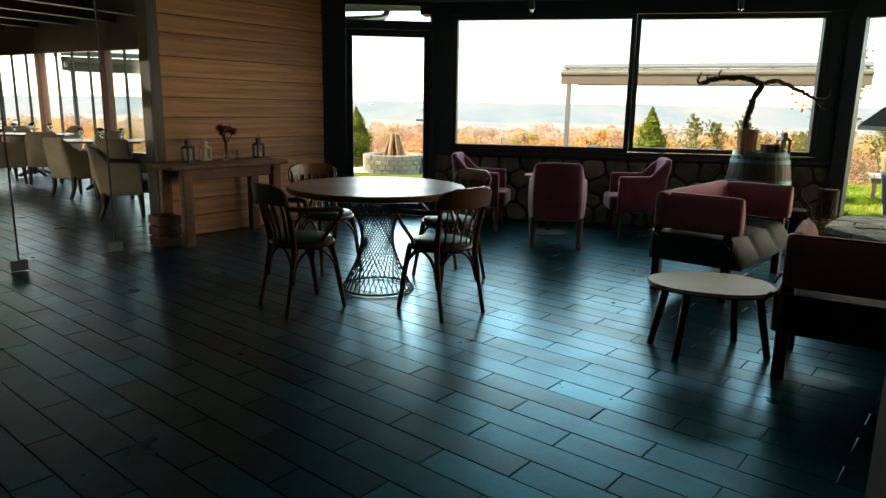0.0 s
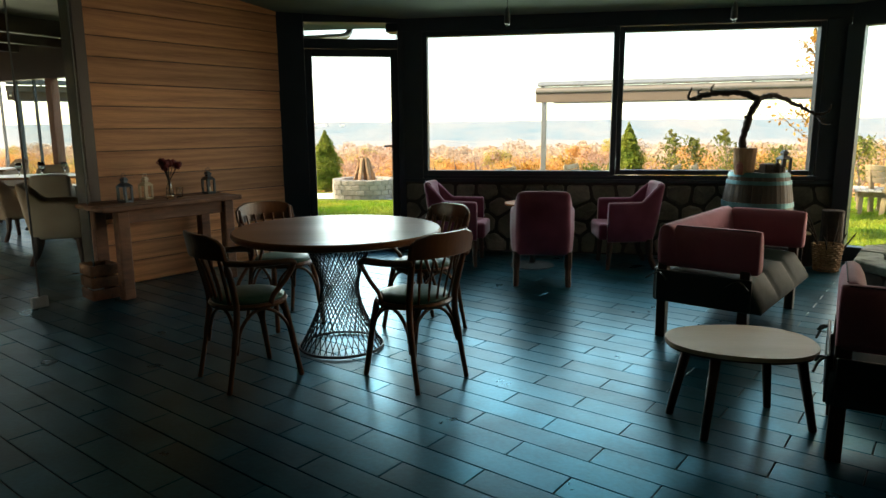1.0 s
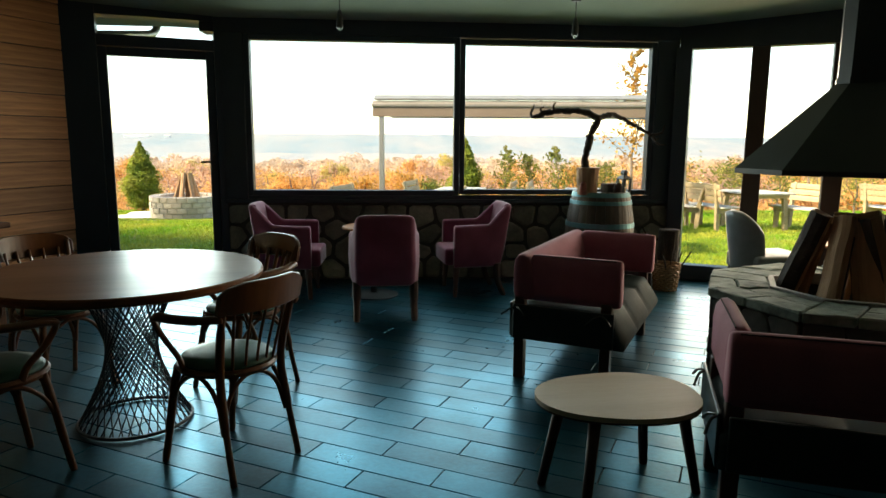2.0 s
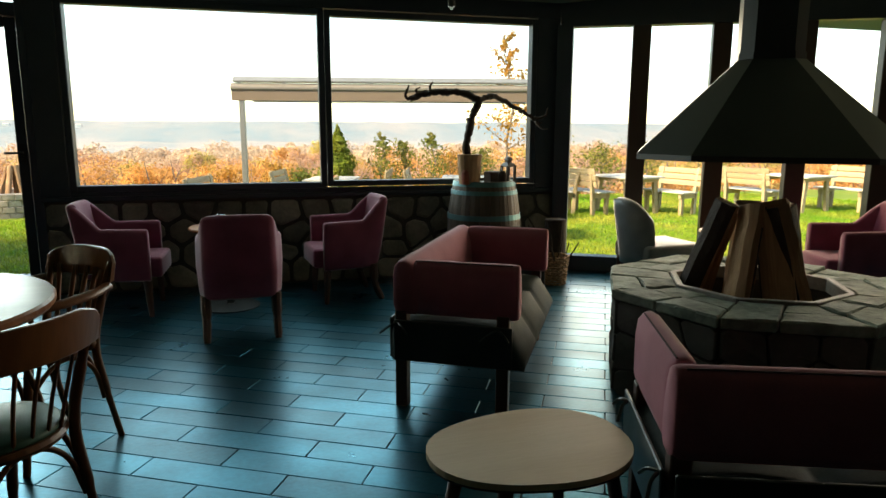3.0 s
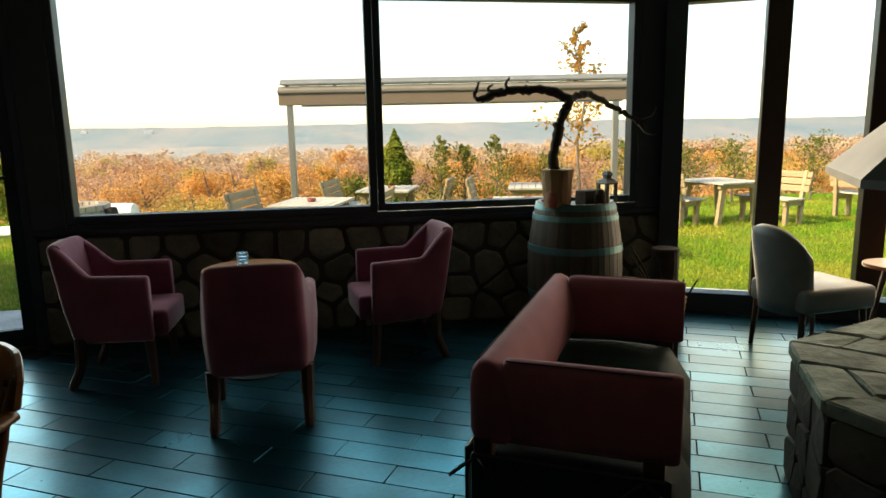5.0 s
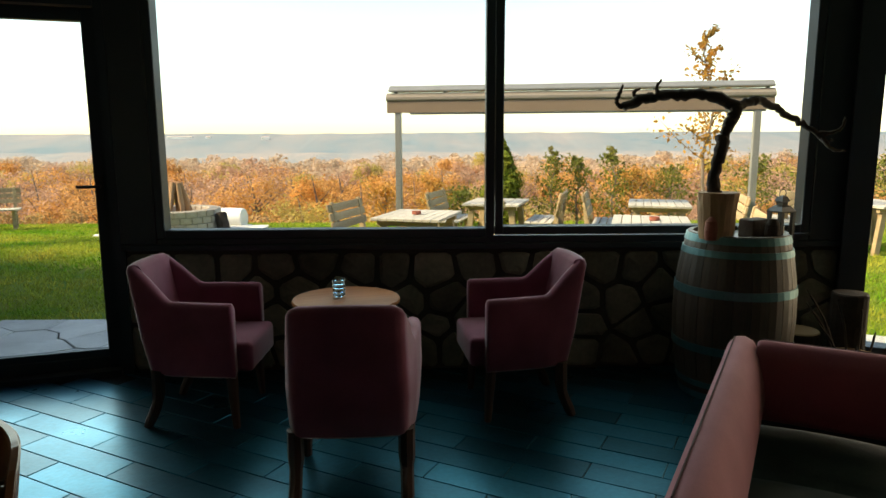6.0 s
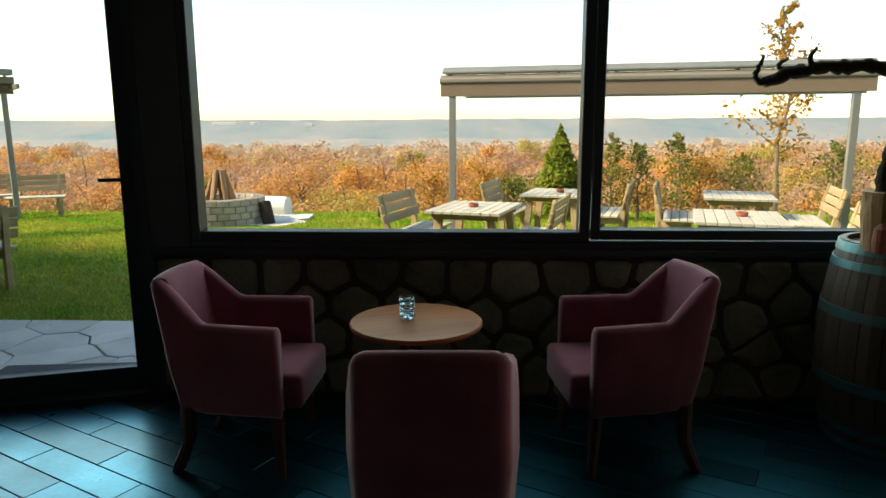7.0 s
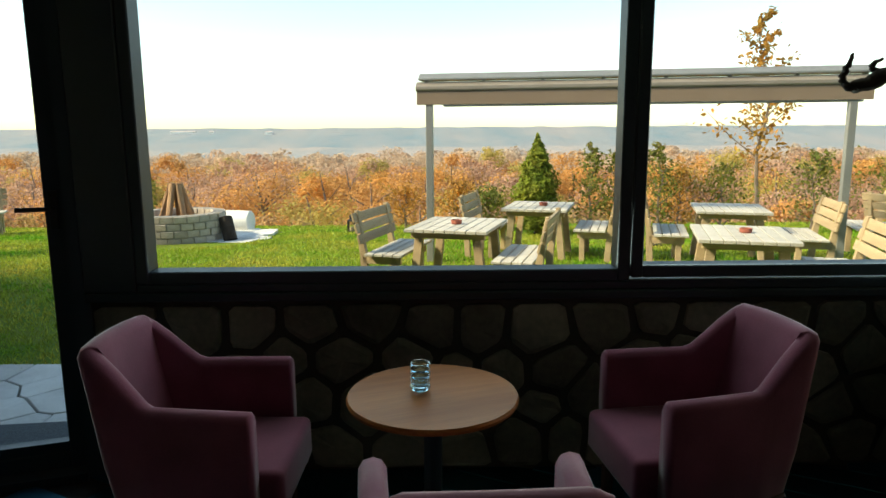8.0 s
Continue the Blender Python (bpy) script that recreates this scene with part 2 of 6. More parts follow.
# ---- building blocks ----
def link(name, bm, material, parent=None, smooth=False):
    me = bpy.data.meshes.new(name)
    bm.normal_update()
    bm.to_mesh(me)
    bm.free()
    me.materials.append(material)
    if smooth:
        me.polygons.foreach_set("use_smooth", [True] * len(me.polygons))
    ob = new(name, me)
    ob.parent = parent
    return ob


def part(name, bm, material, parent, label="", smooth=False):
    ob = link(name, bm, material, parent, smooth)
    return tagged(ob, label) if label else ob


def again(ob, m):
    """One more piece on the same mesh."""
    o = ob.copy()
    scene.collection.objects.link(o)
    o.matrix_basis = m
    return o


def thing(name, m, label, category, group="", kind=""):
    ob = new(name)
    ob.empty_display_size = 0.1
    ob.matrix_basis = m
    return tagged(ob, label, category, group, kind)


def box(bm, x0, x1, y0, y1, z0, z1, bevel=0.0, m=None, seg=1):
    vs = bmesh.ops.create_cube(bm, size=1.0)["verts"]
    for v in vs:
        v.co = Vector(((x0 + x1) / 2 + v.co.x * (x1 - x0), (y0 + y1) / 2 + v.co.y * (y1 - y0), (z0 + z1) / 2 + v.co.z * (z1 - z0)))
    if m is not None:
        bmesh.ops.transform(bm, matrix=m, verts=vs)
    if bevel:
        es = list({e for v in vs for e in v.link_edges})
        bmesh.ops.bevel(bm, geom=es, offset=bevel, segments=seg, affect="EDGES", profile=0.5)
    return bm


def boxed(*a, **k):
    return box(bmesh.new(), *a, **k)


def prism(bm, outline, y0, y1, bevel=0.0, seg=1, axes="xz", m=None):
    """An outline in two axes, drawn out along the third."""
    def at(p, d):
        return {"xz": (p[0], d, p[1]), "yz": (d, p[0], p[1]), "xy": (p[0], p[1], d)}[axes]
    a = [bm.verts.new(at(p, y0)) for p in outline]
    b = [bm.verts.new(at(p, y1)) for p in outline]
    n = len(outline)
    fs = [bm.faces.new(a), bm.faces.new(b[::-1])]
    for i in range(n):
        fs.append(bm.faces.new((a[i], b[i], b[(i + 1) % n], a[(i + 1) % n])))
    bmesh.ops.recalc_face_normals(bm, faces=fs)
    if m is not None:
        bmesh.ops.transform(bm, matrix=m, verts=a + b)
    if bevel:
        es = list({e for f in fs for e in f.edges})
        bmesh.ops.bevel(bm, geom=es, offset=bevel, segments=seg, affect="EDGES", profile=0.5)
    return bm


def tube(bm, path, radius, sides=8, closed=False, flat=1.0):
    """A round rod along a path; radius a number or one for each point."""
    pts = [Vector(p) for p in path]
    n = len(pts)
    rs = radius if isinstance(radius, (list, tuple)) else [radius] * n
    rings, side = [], None
    for i, p in enumerate(pts):
        a, b = (pts[(i - 1) % n], pts[(i + 1) % n]) if closed else (pts[max(0, i - 1)], pts[min(n - 1, i + 1)])
        d = (b - a).normalized()
        if side is None:
            side = d.orthogonal().normalized()
        side = (side - d * side.dot(d))
        side = side.normalized() if side.length > 1e-6 else d.orthogonal().normalized()
        up = d.cross(side)
        rings.append([bm.verts.new(p + (side * math.cos(2 * math.pi * k / sides) + up * math.sin(2 * math.pi * k / sides) * flat) * rs[i]) for k in range(sides)])
    for i in range(n if closed else n - 1):
        a, b = rings[i], rings[(i + 1) % n]
        for k in range(sides):
            bm.faces.new((a[k], a[(k + 1) % sides], b[(k + 1) % sides], b[k]))
    if not closed:
        bm.faces.new(rings[0][::-1])
        bm.faces.new(rings[-1])
    return bm


def lathe(bm, profile, sides=24, m=None):
    """Turned shape from (radius, height) pairs."""
    rings, made = [], []
    for r, z in profile:
        ring = [bm.verts.new((max(r, 1e-4) * math.cos(2 * math.pi * k / sides), max(r, 1e-4) * math.sin(2 * math.pi * k / sides), z)) for k in range(sides)]
        rings.append(ring)
        made += ring
    for a, b in zip(rings, rings[1:]):
        for k in range(sides):
            bm.faces.new((a[k], a[(k + 1) % sides], b[(k + 1) % sides], b[k]))
    bm.faces.new(rings[0][::-1])
    bm.faces.new(rings[-1])
    if m is not None:
        bmesh.ops.transform(bm, matrix=m, verts=made)
    return bm


def curve(points, n=10):
    """Smooth line through the points."""
    P = [Vector(p) for p in points]
    P = [P[0] * 2 - P[1]] + P + [P[-1] * 2 - P[-2]]
    out = []
    for i in range(1, len(P) - 2):
        for k in range(n):
            t = k / n
            a, b, c, d = P[i - 1], P[i], P[i + 1], P[i + 2]
            out.append(0.5 * ((2 * b) + (c - a) * t + (2 * a - 5 * b + 4 * c - d) * t * t + (3 * b - a - 3 * c + d) * t ** 3))
    return out + [P[-2]]


def along(a, b):
    """A pose at a, with x running to b in the plan."""
    return pose(a[0], a[1], 0, 0, 0, math.degrees(math.atan2(b[1] - a[1], b[0] - a[0])))


# ---- the plan ----
TILE_DIR = -27.5
CORNER_L, CORNER_R = (-0.27, 8.757), (4.19, 8.757)
DOOR_END = (-1.52, 8.36)
cd, sd = math.cos(radians(62.5)), math.sin(radians(62.5))
TIMBER_END = (DOOR_END[0] - 2.0 * cd, DOOR_END[1] - 2.0 * sd)
PART_END = (DOOR_END[0] - 7.6 * cd, DOOR_END[1] - 7.6 * sd)
ct, st = math.cos(radians(TILE_DIR)), math.sin(radians(TILE_DIR))
GLAZ_END = (CORNER_R[0] + 6.2 * ct, CORNER_R[1] + 6.2 * st)
CEIL0, CEIL_SLOPE = 2.47, 0.13


def ceil_z(y):
    return CEIL0 + CEIL_SLOPE * max(0.0, 8.757 - y)


def structure(name, m, label, category="wall"):
    return thing(name, m, label, category, kind="structure")


# floor slab under everything indoors
bm = bmesh.new()
prism(bm, [(-17, 3.0), (-3.0, -3.2), (9.8, -3.2), (9.8, 5.8), (4.25, 8.80), (-0.3, 8.80), (-1.55, 8.42), (-4.1, 11.6), (-14.5, 15.1), (-17, 15)], -0.22, -0.010, axes="xy")
floor = tagged(link("floor", bm, M_GROUT), "dark slate-blue rectangular tile floor with thin dark joints", "floor", kind="structure")

# ceiling, rising from the window wall inwards
bm = bmesh.new()
a = [bm.verts.new((x, y, ceil_z(y) + dz)) for dz in (0, 0.15) for x, y in ((-6.5, -3.4), (10.2, -3.4), (10.2, 9.1), (-2.2, 9.1))]
for f in ((3, 2, 1, 0), (4, 5, 6, 7), (0, 1, 5, 4), (1, 2, 6, 5), (2, 3, 7, 6), (3, 0, 4, 7)):
    bm.faces.new([a[i] for i in f])
ceiling = tagged(link("ceiling", bm, M_PLASTER), "grey-green painted sloping ceiling", "ceiling", kind="structure")


# ---- window wall with the low stone wall under it ----
wall_n = structure("wall_north", pose(0, 8.757, 0), "low rubble stone wall under dark framed windows")
part("core", boxed(-0.27, 4.19, 0.03, 0.26, -0.25, 0.775), M_MORTAR, wall_n, "dark mortar bed")
part("sill_board", boxed(-0.27, 4.19, -0.015, 0.27, 0.775, 0.812, bevel=0.006), M_FRAME, wall_n)
part("lintel", boxed(-0.45, 4.45, 0.0, 0.24, 2.385, 2.75), M_FRAME, wall_n)


def cells(seeds, w, h):
    """Each seed's share of a w x h field, as a convex outline."""
    out = []
    for i, (sx, sy) in enumerate(seeds):
        poly = [(0, 0), (w, 0), (w, h), (0, h)]
        for j, (ox, oy) in enumerate(seeds):
            if i == j or abs(ox - sx) + abs(oy - sy) > 1.6:
                continue
            mx, my, nx, ny = (sx + ox) / 2, (sy + oy) / 2, ox - sx, oy - sy
            cut = []
            for k in range(len(poly)):
                p, q = poly[k], poly[(k + 1) % len(poly)]
                dp, dq = (p[0] - mx) * nx + (p[1] - my) * ny, (q[0] - mx) * nx + (q[1] - my) * ny
                if dp <= 0:
                    cut.append(p)
                if dp * dq < 0:
                    t = dp / (dp - dq)
                    cut.append((p[0] + (q[0] - p[0]) * t, p[1] + (q[1] - p[1]) * t))
            poly = cut
            if len(poly) < 3:
                break
        if len(poly) >= 3:
            out.append(poly)
    return out


def stone(outline, joint, depth, rng):
    """A rough-faced stone: base outline, rounded shoulder, uneven front."""
    bm = bmesh.new()
    pts = []
    n = len(outline)
    for k in range(n):       # cut the corners off
        p, q = Vector(outline[k]), Vector(outline[(k + 1) % n])
        pts += [p.lerp(q, 0.13), p.lerp(q, 0.87)]
    c = sum(pts, Vector((0, 0))) / len(pts)
    rings = []
    for shrink, d in ((joint, 0.0), (joint * 1.15, -depth * 0.7), (joint * 2.4, -depth)):
        ring = []
        for p in pts:
            v = p - c
            r = max(v.length - shrink, v.length * 0.3)
            v = v.normalized() * r
            ring.append(bm.verts.new((c.x + v.x, d + (rng.uniform(-0.004, 0.004) if d else 0.02), c.y + v.y)))
        rings.append(ring)
    for a, b in zip(rings, rings[1:]):
        for k in range(len(a)):
            bm.faces.new((a[k], a[(k + 1) % len(a)], b[(k + 1) % len(b)], b[k]))
    mid = bm.verts.new((c.x, -depth * rng.uniform(1.0, 1.25), c.y))
    for k in range(len(pts)):
        bm.faces.new((rings[-1][k], rings[-1][(k + 1) % len(pts)], mid))
    bmesh.ops.recalc_face_normals(bm, faces=bm.faces)
    return bm


def stone_field(parent, w, h, x0, z0, cell, joint, depth, seed, material, name="stone", y=0.03):
    rng = random.Random(seed)
    nx, nz = max(1, round(w / cell)), max(1, round(h / (cell * 0.78)))
    seeds = [((i + 0.5 + (0.5 if j % 2 else 0) - 0.25 + rng.uniform(-0.36, 0.36)) * w / nx, (j + 0.5 + rng.uniform(-0.3, 0.3)) * h / nz) for j in range(nz) for i in range(nx)]
    for poly in cells(seeds, w, h):
        o = part(name, stone(poly, joint, depth, rng), material, parent)
        o.matrix_basis = pose(x0, y, z0)


def frame_box(parent, x0, x1, z0, z1, w, y0, y1, material, name="window_frame"):
    """Four rails round an opening, butted, as one frame."""
    bm = bmesh.new()
    box(bm, x0, x0 + w, y0, y1, z0, z1, bevel=0.005)
    box(bm, x1 - w, x1, y0, y1, z0, z1, bevel=0.005)
    box(bm, x0 + w, x1 - w, y0 + 0.002, y1 - 0.002, z0, z0 + w, bevel=0.005)
    box(bm, x0 + w, x1 - w, y0 + 0.002, y1 - 0.002, z1 - w, z1, bevel=0.005)
    return part(name, bm, material, parent)


def pane(parent, x0, x1, z0, z1, y, name="pane"):
    o = part(name, boxed(x0, x1, y - 0.003, y + 0.003, z0, z1), M_CLEAR, parent)
    o.visible_shadow = False
    return o


def window(name, m, x0, x1, z0, z1, label, rail=0.055, y0=0.02, y1=0.10, material=None):
    """Clear opening x0..x1, z0..z1 inside its frame."""
    w = structure(name, m, label, "window")
    frame_box(w, x0 - rail, x1 + rail, z0 - rail, z1 + rail, rail, y0, y1, material or M_FRAME)
    pane(w, x0 - 0.01, x1 + 0.01, z0 - 0.01, z1 + 0.01, y1 - 0.012)
    return w


WIN = pose(0, 8.757, 0)
w1 = window("window_1", WIN, 0.0, 1.955, 0.90, 2.32, "large fixed window in a dark painted frame", rail=0.052, y0=0.0, y1=0.11)
w2 = window("window_2", WIN, 2.062, 3.915, 0.912, 2.312, "large sliding window in a dark painted frame", rail=0.05, y0=0.0, y1=0.11)
part("window_sill", boxed(2.0, 4.0, -0.012, 0.0, 0.845, 0.857, bevel=0.003), M_FRAME, w2)
for x0, x1 in ((-0.27, -0.054), (3.967, 4.19)):
    p = structure("corner_post", WIN, "dark painted corner post between window and glazing", "post")
    part("casing", boxed(x0, x1, -0.004, 0.20, 0.812, 2.385, bevel=0.006), M_FRAME, p)
head = structure("trim", WIN, "dark painted frame rails round the windows", "trim")
part("bottom_rail", boxed(-0.052, 3.967, 0.004, 0.12, 0.812, 0.846, bevel=0.004), M_FRAME, head)
part("top_rail", boxed(-0.052, 3.967, 0.004, 0.12, 2.374, 2.385), M_FRAME, head)

# ---- door wall ----
DW = along(CORNER_L, DOOR_END) @ pose(0, 0, 0, 0, 0, 180)    # x runs back towards the corner, y outwards
door_len = math.dist(CORNER_L, DOOR_END)
door = structure("door_1", DW, "dark framed glass patio door with a lever handle, closed", "door")
D0, D1 = -0.95, -0.125          # clear glass
frame_box(door, D0 - 0.09, D1 + 0.075, 0.03, 2.20, 0.0745, 0.05, 0.12, M_FRAME, "leaf_frame")
part("bottom_panel", boxed(D0 - 0.012, D1 + 0.012, 0.06, 0.11, 0.104, 0.15), M_FRAME, door)
pane(door, D0 - 0.012, D1 + 0.012, 0.14, 2.14, 0.085)
hd = bmesh.new()
tube(hd, [(D1 + 0.035, 0.05, 1.17), (D1 + 0.035, -0.005, 1.17), (D1 - 0.09, -0.01, 1.17)], 0.010)
box(hd, D1 + 0.018, D1 + 0.052, 0.038, 0.05, 1.08, 1.24, bevel=0.003)
part("door_handle", hd, M_BLACK, door, "black lever handle", smooth=False)
jl = structure("wall_door_side", DW, "dark painted posts and transom round the patio door")
part("left_post", boxed(-door_len - 0.03, D0 - 0.092, 0.0, 0.22, -0.2, 2.75), M_FRAME, jl)
part("right_post", boxed(D1 + 0.077, 0.02, 0.0, 0.2, -0.2, 2.75), M_FRAME, jl)
part("transom_rail", boxed(D0 - 0.09, D1 + 0.075, 0.0, 0.2, 2.205, 2.30), M_FRAME, jl)
part("head_rail", boxed(D0 - 0.09, D1 + 0.075, 0.0, 0.2, 2.47, 2.75), M_FRAME, jl)
part("threshold", boxed(D0 - 0.09, D1 + 0.075, -0.02, 0.2, -0.2, 0.028), M_FRAME, jl)
tw = structure("window_3", DW, "narrow glass transom over the patio door", "window")
pane(tw, D0 - 0.09, D1 + 0.075, 2.30, 2.47, 0.1)

# ---- timber wall ----
TW = along(DOOR_END, TIMBER_END) @ pose(0, 0, 0, 0, 0, 180)   # x from -2.0 to 0, y away from the room
tlen = 2.0
timber = structure("wall_west", TW, "wall of wide horizontal reddish timber planks")
part("core", boxed(-tlen, 0.0, 0.022, 0.16, -0.2, 3.4), M_BROWNFRAME, timber)
rng = random.Random(5)
z = 0.004
while z < 3.2:
    h = rng.choice((0.17, 0.19, 0.2, 0.215))
    p = part("plank", boxed(-tlen, 0.0, 0.0, 0.022, 0.004, h - 0.003, bevel=0.004), M_PLANK, timber)
    p.matrix_basis = pose(0, rng.uniform(-0.003, 0.003), z)
    z += h
part("end_post", boxed(-tlen - 0.09, -tlen - 0.002, -0.02, 0.2, -0.2, 3.4), M_BROWNFRAME, timber)

# ---- frameless glass partition towards the dining room ----
def glass_leaf(x0, x1, y, label):
    g = thing("glass_door", TW, label, "glass door", "frameless glass leaves")
    o = part("pane", boxed(x0, x1, y - 0.006, y + 0.006, 0.02, 2.5, bevel=0.002), M_PARTGLASS, g)
    o.visible_shadow = False
    for xe in (x0, x1):
        part("edge", boxed(xe - 0.005, xe + 0.005, y - 0.008, y + 0.008, 0.02, 2.5), M_BLACK, g)
        part("patch_fitting", boxed(xe - 0.06, xe + 0.06, y - 0.02, y + 0.02, 0.004, 0.09, bevel=0.004), M_ZINC, g, "brushed metal patch fitting")


M_PARTGLASS = glass_mat("partition_glass", (0.90, 0.93, 0.92))
glass_leaf(-2.64, -2.20, -0.20, "frameless clear glass door leaf slid open before the timber wall")
glass_leaf(-4.7, -3.48, -0.38, "frameless clear glass leaf beside the dining room opening")
part_rail = structure("trim_partition", TW, "dark header over the glass partition", "trim")
part("header", boxed(-7.6, -tlen - 0.17, 0.0, 0.15, 2.55, 3.6), M_BROWNFRAME, part_rail)
part("track", boxed(-7.6, -tlen - 0.17, -0.16, -0.02, 2.51, 2.56), M_FRAME, part_rail)
wp = structure("wall_partition", TW, "plain dark wall closing the lounge")
part("panel", boxed(-7.6, -5.31, 0.0, 0.15, -0.2, 3.6), M_WALL, wp)

# ---- right glazing ----
GZ = along(CORNER_R, GLAZ_END)
# ordinary right-handed pose: x along the glazing, y outwards
wall_e = structure("wall_east", GZ, "row of tall narrow panes between dark posts")
part("base_rail", boxed(0.0, 6.4, 0.0, 0.14, -0.25, 0.15, bevel=0.004), M_FRAME, wall_e)
part("head_rail", boxed(0.0, 6.4, 0.0, 0.14, 2.305, 3.6), M_FRAME, wall_e)
part("first_post", boxed(-0.02, 0.122, -0.10, 0.16, 0.15, 2.305), M_FRAME, wall_e)
for k in range(9):
    s = 0.125 + 0.69 * k
    part("post", boxed(s + 0.53, s + 0.69, 0.0, 0.14, 0.152, 2.303, bevel=0.005), M_BROWNFRAME, wall_e)
    w = structure("window_east", GZ, "tall narrow clear window pane", "window")
    pane(w, s - 0.003, s + 0.53, 0.152, 2.303, 0.07)

# ---- walls that close the lounge behind the camera ----
for nm, x0, x1, y0, y1 in (("wall_south", -5.4, 9.9, -3.4, -3.2), ("wall_far_east", 9.7, 9.9, -3.2, 5.9), ("wall_far_west", -5.3, -5.1, -3.2, 1.7)):
    w = structure(nm, pose(0, 0, 0), "plain dark plastered wall closing the lounge")
    part("panel", boxed(x0, x1, y0, y1, -0.2, 4.4), M_WALL, w)

# ---- dining room seen through the partition ----
FW0, FW1 = (-14.5, 14.95), (-4.2, 11.49)
FW = along(FW0, FW1)
fl = math.dist(FW0, FW1)
wd = structure("wall_dining", FW, "window wall of the dining room with red-brown posts")
part("base", boxed(0, fl, 0, 0.2, -0.2, 0.35), M_BROWNFRAME, wd)
part("head", boxed(0, fl, 0, 0.2, 2.30, 3.9), M_BROWNFRAME, wd)
for k in range(8):
    s = 0.26 + 2.27 * k
    if s > fl - 0.1:
        break
    part("post", boxed(s - 0.08, s + 0.08, -0.03, 0.13, 0.352, 2.298, bevel=0.01), M_REDPOST, wd, "red-brown timber post")
    for j in range(1, 4):
        part("mullion", boxed(s + j * 0.5675 - 0.02, s + j * 0.5675 + 0.02, 0.05, 0.09, 0.352, 2.298), M_FRAME, wd)
    w = structure("window_dining", FW, "tall clear window strip of the dining room", "window")
    pane(w, s + 0.08, min(fl, s + 2.19), 0.352, 2.298, 0.03)
for nm, a, b in (("wall_dining_end", (-4.2, 11.49), (-1.62, 8.52)), ("wall_dining_west", (-16.5, 3.2), (-14.5, 14.95))):
    w = structure(nm, along(a, b), "dark timber wall closing the dining room")
    part("panel", boxed(0, math.dist(a, b), 0.0, 0.15, -0.2, 3.9), M_BROWNFRAME, w)
# Unseen glazed wall, added to give the dining fill lamp an opening.
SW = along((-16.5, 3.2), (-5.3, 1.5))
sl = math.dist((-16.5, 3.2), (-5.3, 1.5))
ws = structure("wall_dining_south", SW, "unseen glazed wall added to close and light the dining room")
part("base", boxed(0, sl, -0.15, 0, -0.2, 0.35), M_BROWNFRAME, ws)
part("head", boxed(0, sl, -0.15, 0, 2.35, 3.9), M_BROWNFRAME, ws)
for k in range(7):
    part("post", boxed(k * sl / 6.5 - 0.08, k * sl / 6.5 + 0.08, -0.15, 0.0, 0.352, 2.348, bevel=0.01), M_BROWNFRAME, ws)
w = structure("window_dining_south", SW, "unseen tall windows added as an opening for the dining fill", "window")
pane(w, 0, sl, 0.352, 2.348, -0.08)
bm = bmesh.new()
prism(bm, [(-17, 2.5), (-5.4, 1.3), (-2.9, 6.2), (-1.75, 8.5), (-4.1, 11.7), (-14.6, 15.3), (-17, 15)], 3.05, 3.2, axes="xy")
tagged(link("ceiling_dining", bm, M_BROWNFRAME), "dark timber ceiling of the dining room", "ceiling", kind="structure")
for k in range(7):
    bmx = structure("ceiling_beam", FW @ pose(1.0 + 1.3 * k, 0, 0), "dark timber ceiling beam", "beam")
    part("beam", boxed(-0.07, 0.07, -7.5, 0.0, 2.80, 3.05, bevel=0.01), M_BROWNFRAME, bmx)


# ---- lounge: round table with its four bentwood chairs ----
def round_table(m):
    t = thing("round_table", m, "round dark-brown table on a flared black wire cage", "table")
    bm = bmesh.new()
    lathe(bm, [(0.60, 0.715), (0.628, 0.722), (0.638, 0.735), (0.638, 0.752), (0.63, 0.762), (0.30, 0.765), (0.001, 0.765)], 64)
    part("tabletop", bm, M_TOP, t, "round brown wooden top")
    rings = []
    for z, r, w in ((0.012, 0.262, 0.009), (0.708, 0.235, 0.006)):
        bm = bmesh.new()
        tube(bm, [(r * math.cos(a), r * math.sin(a), z) for a in np.linspace(0, 2 * math.pi, 48, endpoint=False)], w, 6, closed=True)
        part("ring", bm, M_STEEL, t, "black steel ring")
    for sign in (-1, 1):
        bm = bmesh.new()
        a0, a1 = 0.0, sign * radians(122)
        p, q = Vector((0.26 * math.cos(a0), 0.26 * math.sin(a0), 0.012)), Vector((0.235 * math.cos(a1), 0.235 * math.sin(a1), 0.708))
        tube(bm, [p, q], 0.0032, 5)
        wire = part("wire", bm, M_STEEL, t, "slanting black steel wire")
        for k in range(1, 38):
            again(wire, pose(0, 0, 0, 0, 0, 360 * (k + (0.5 if sign > 0 else 0)) / 38))
    return t


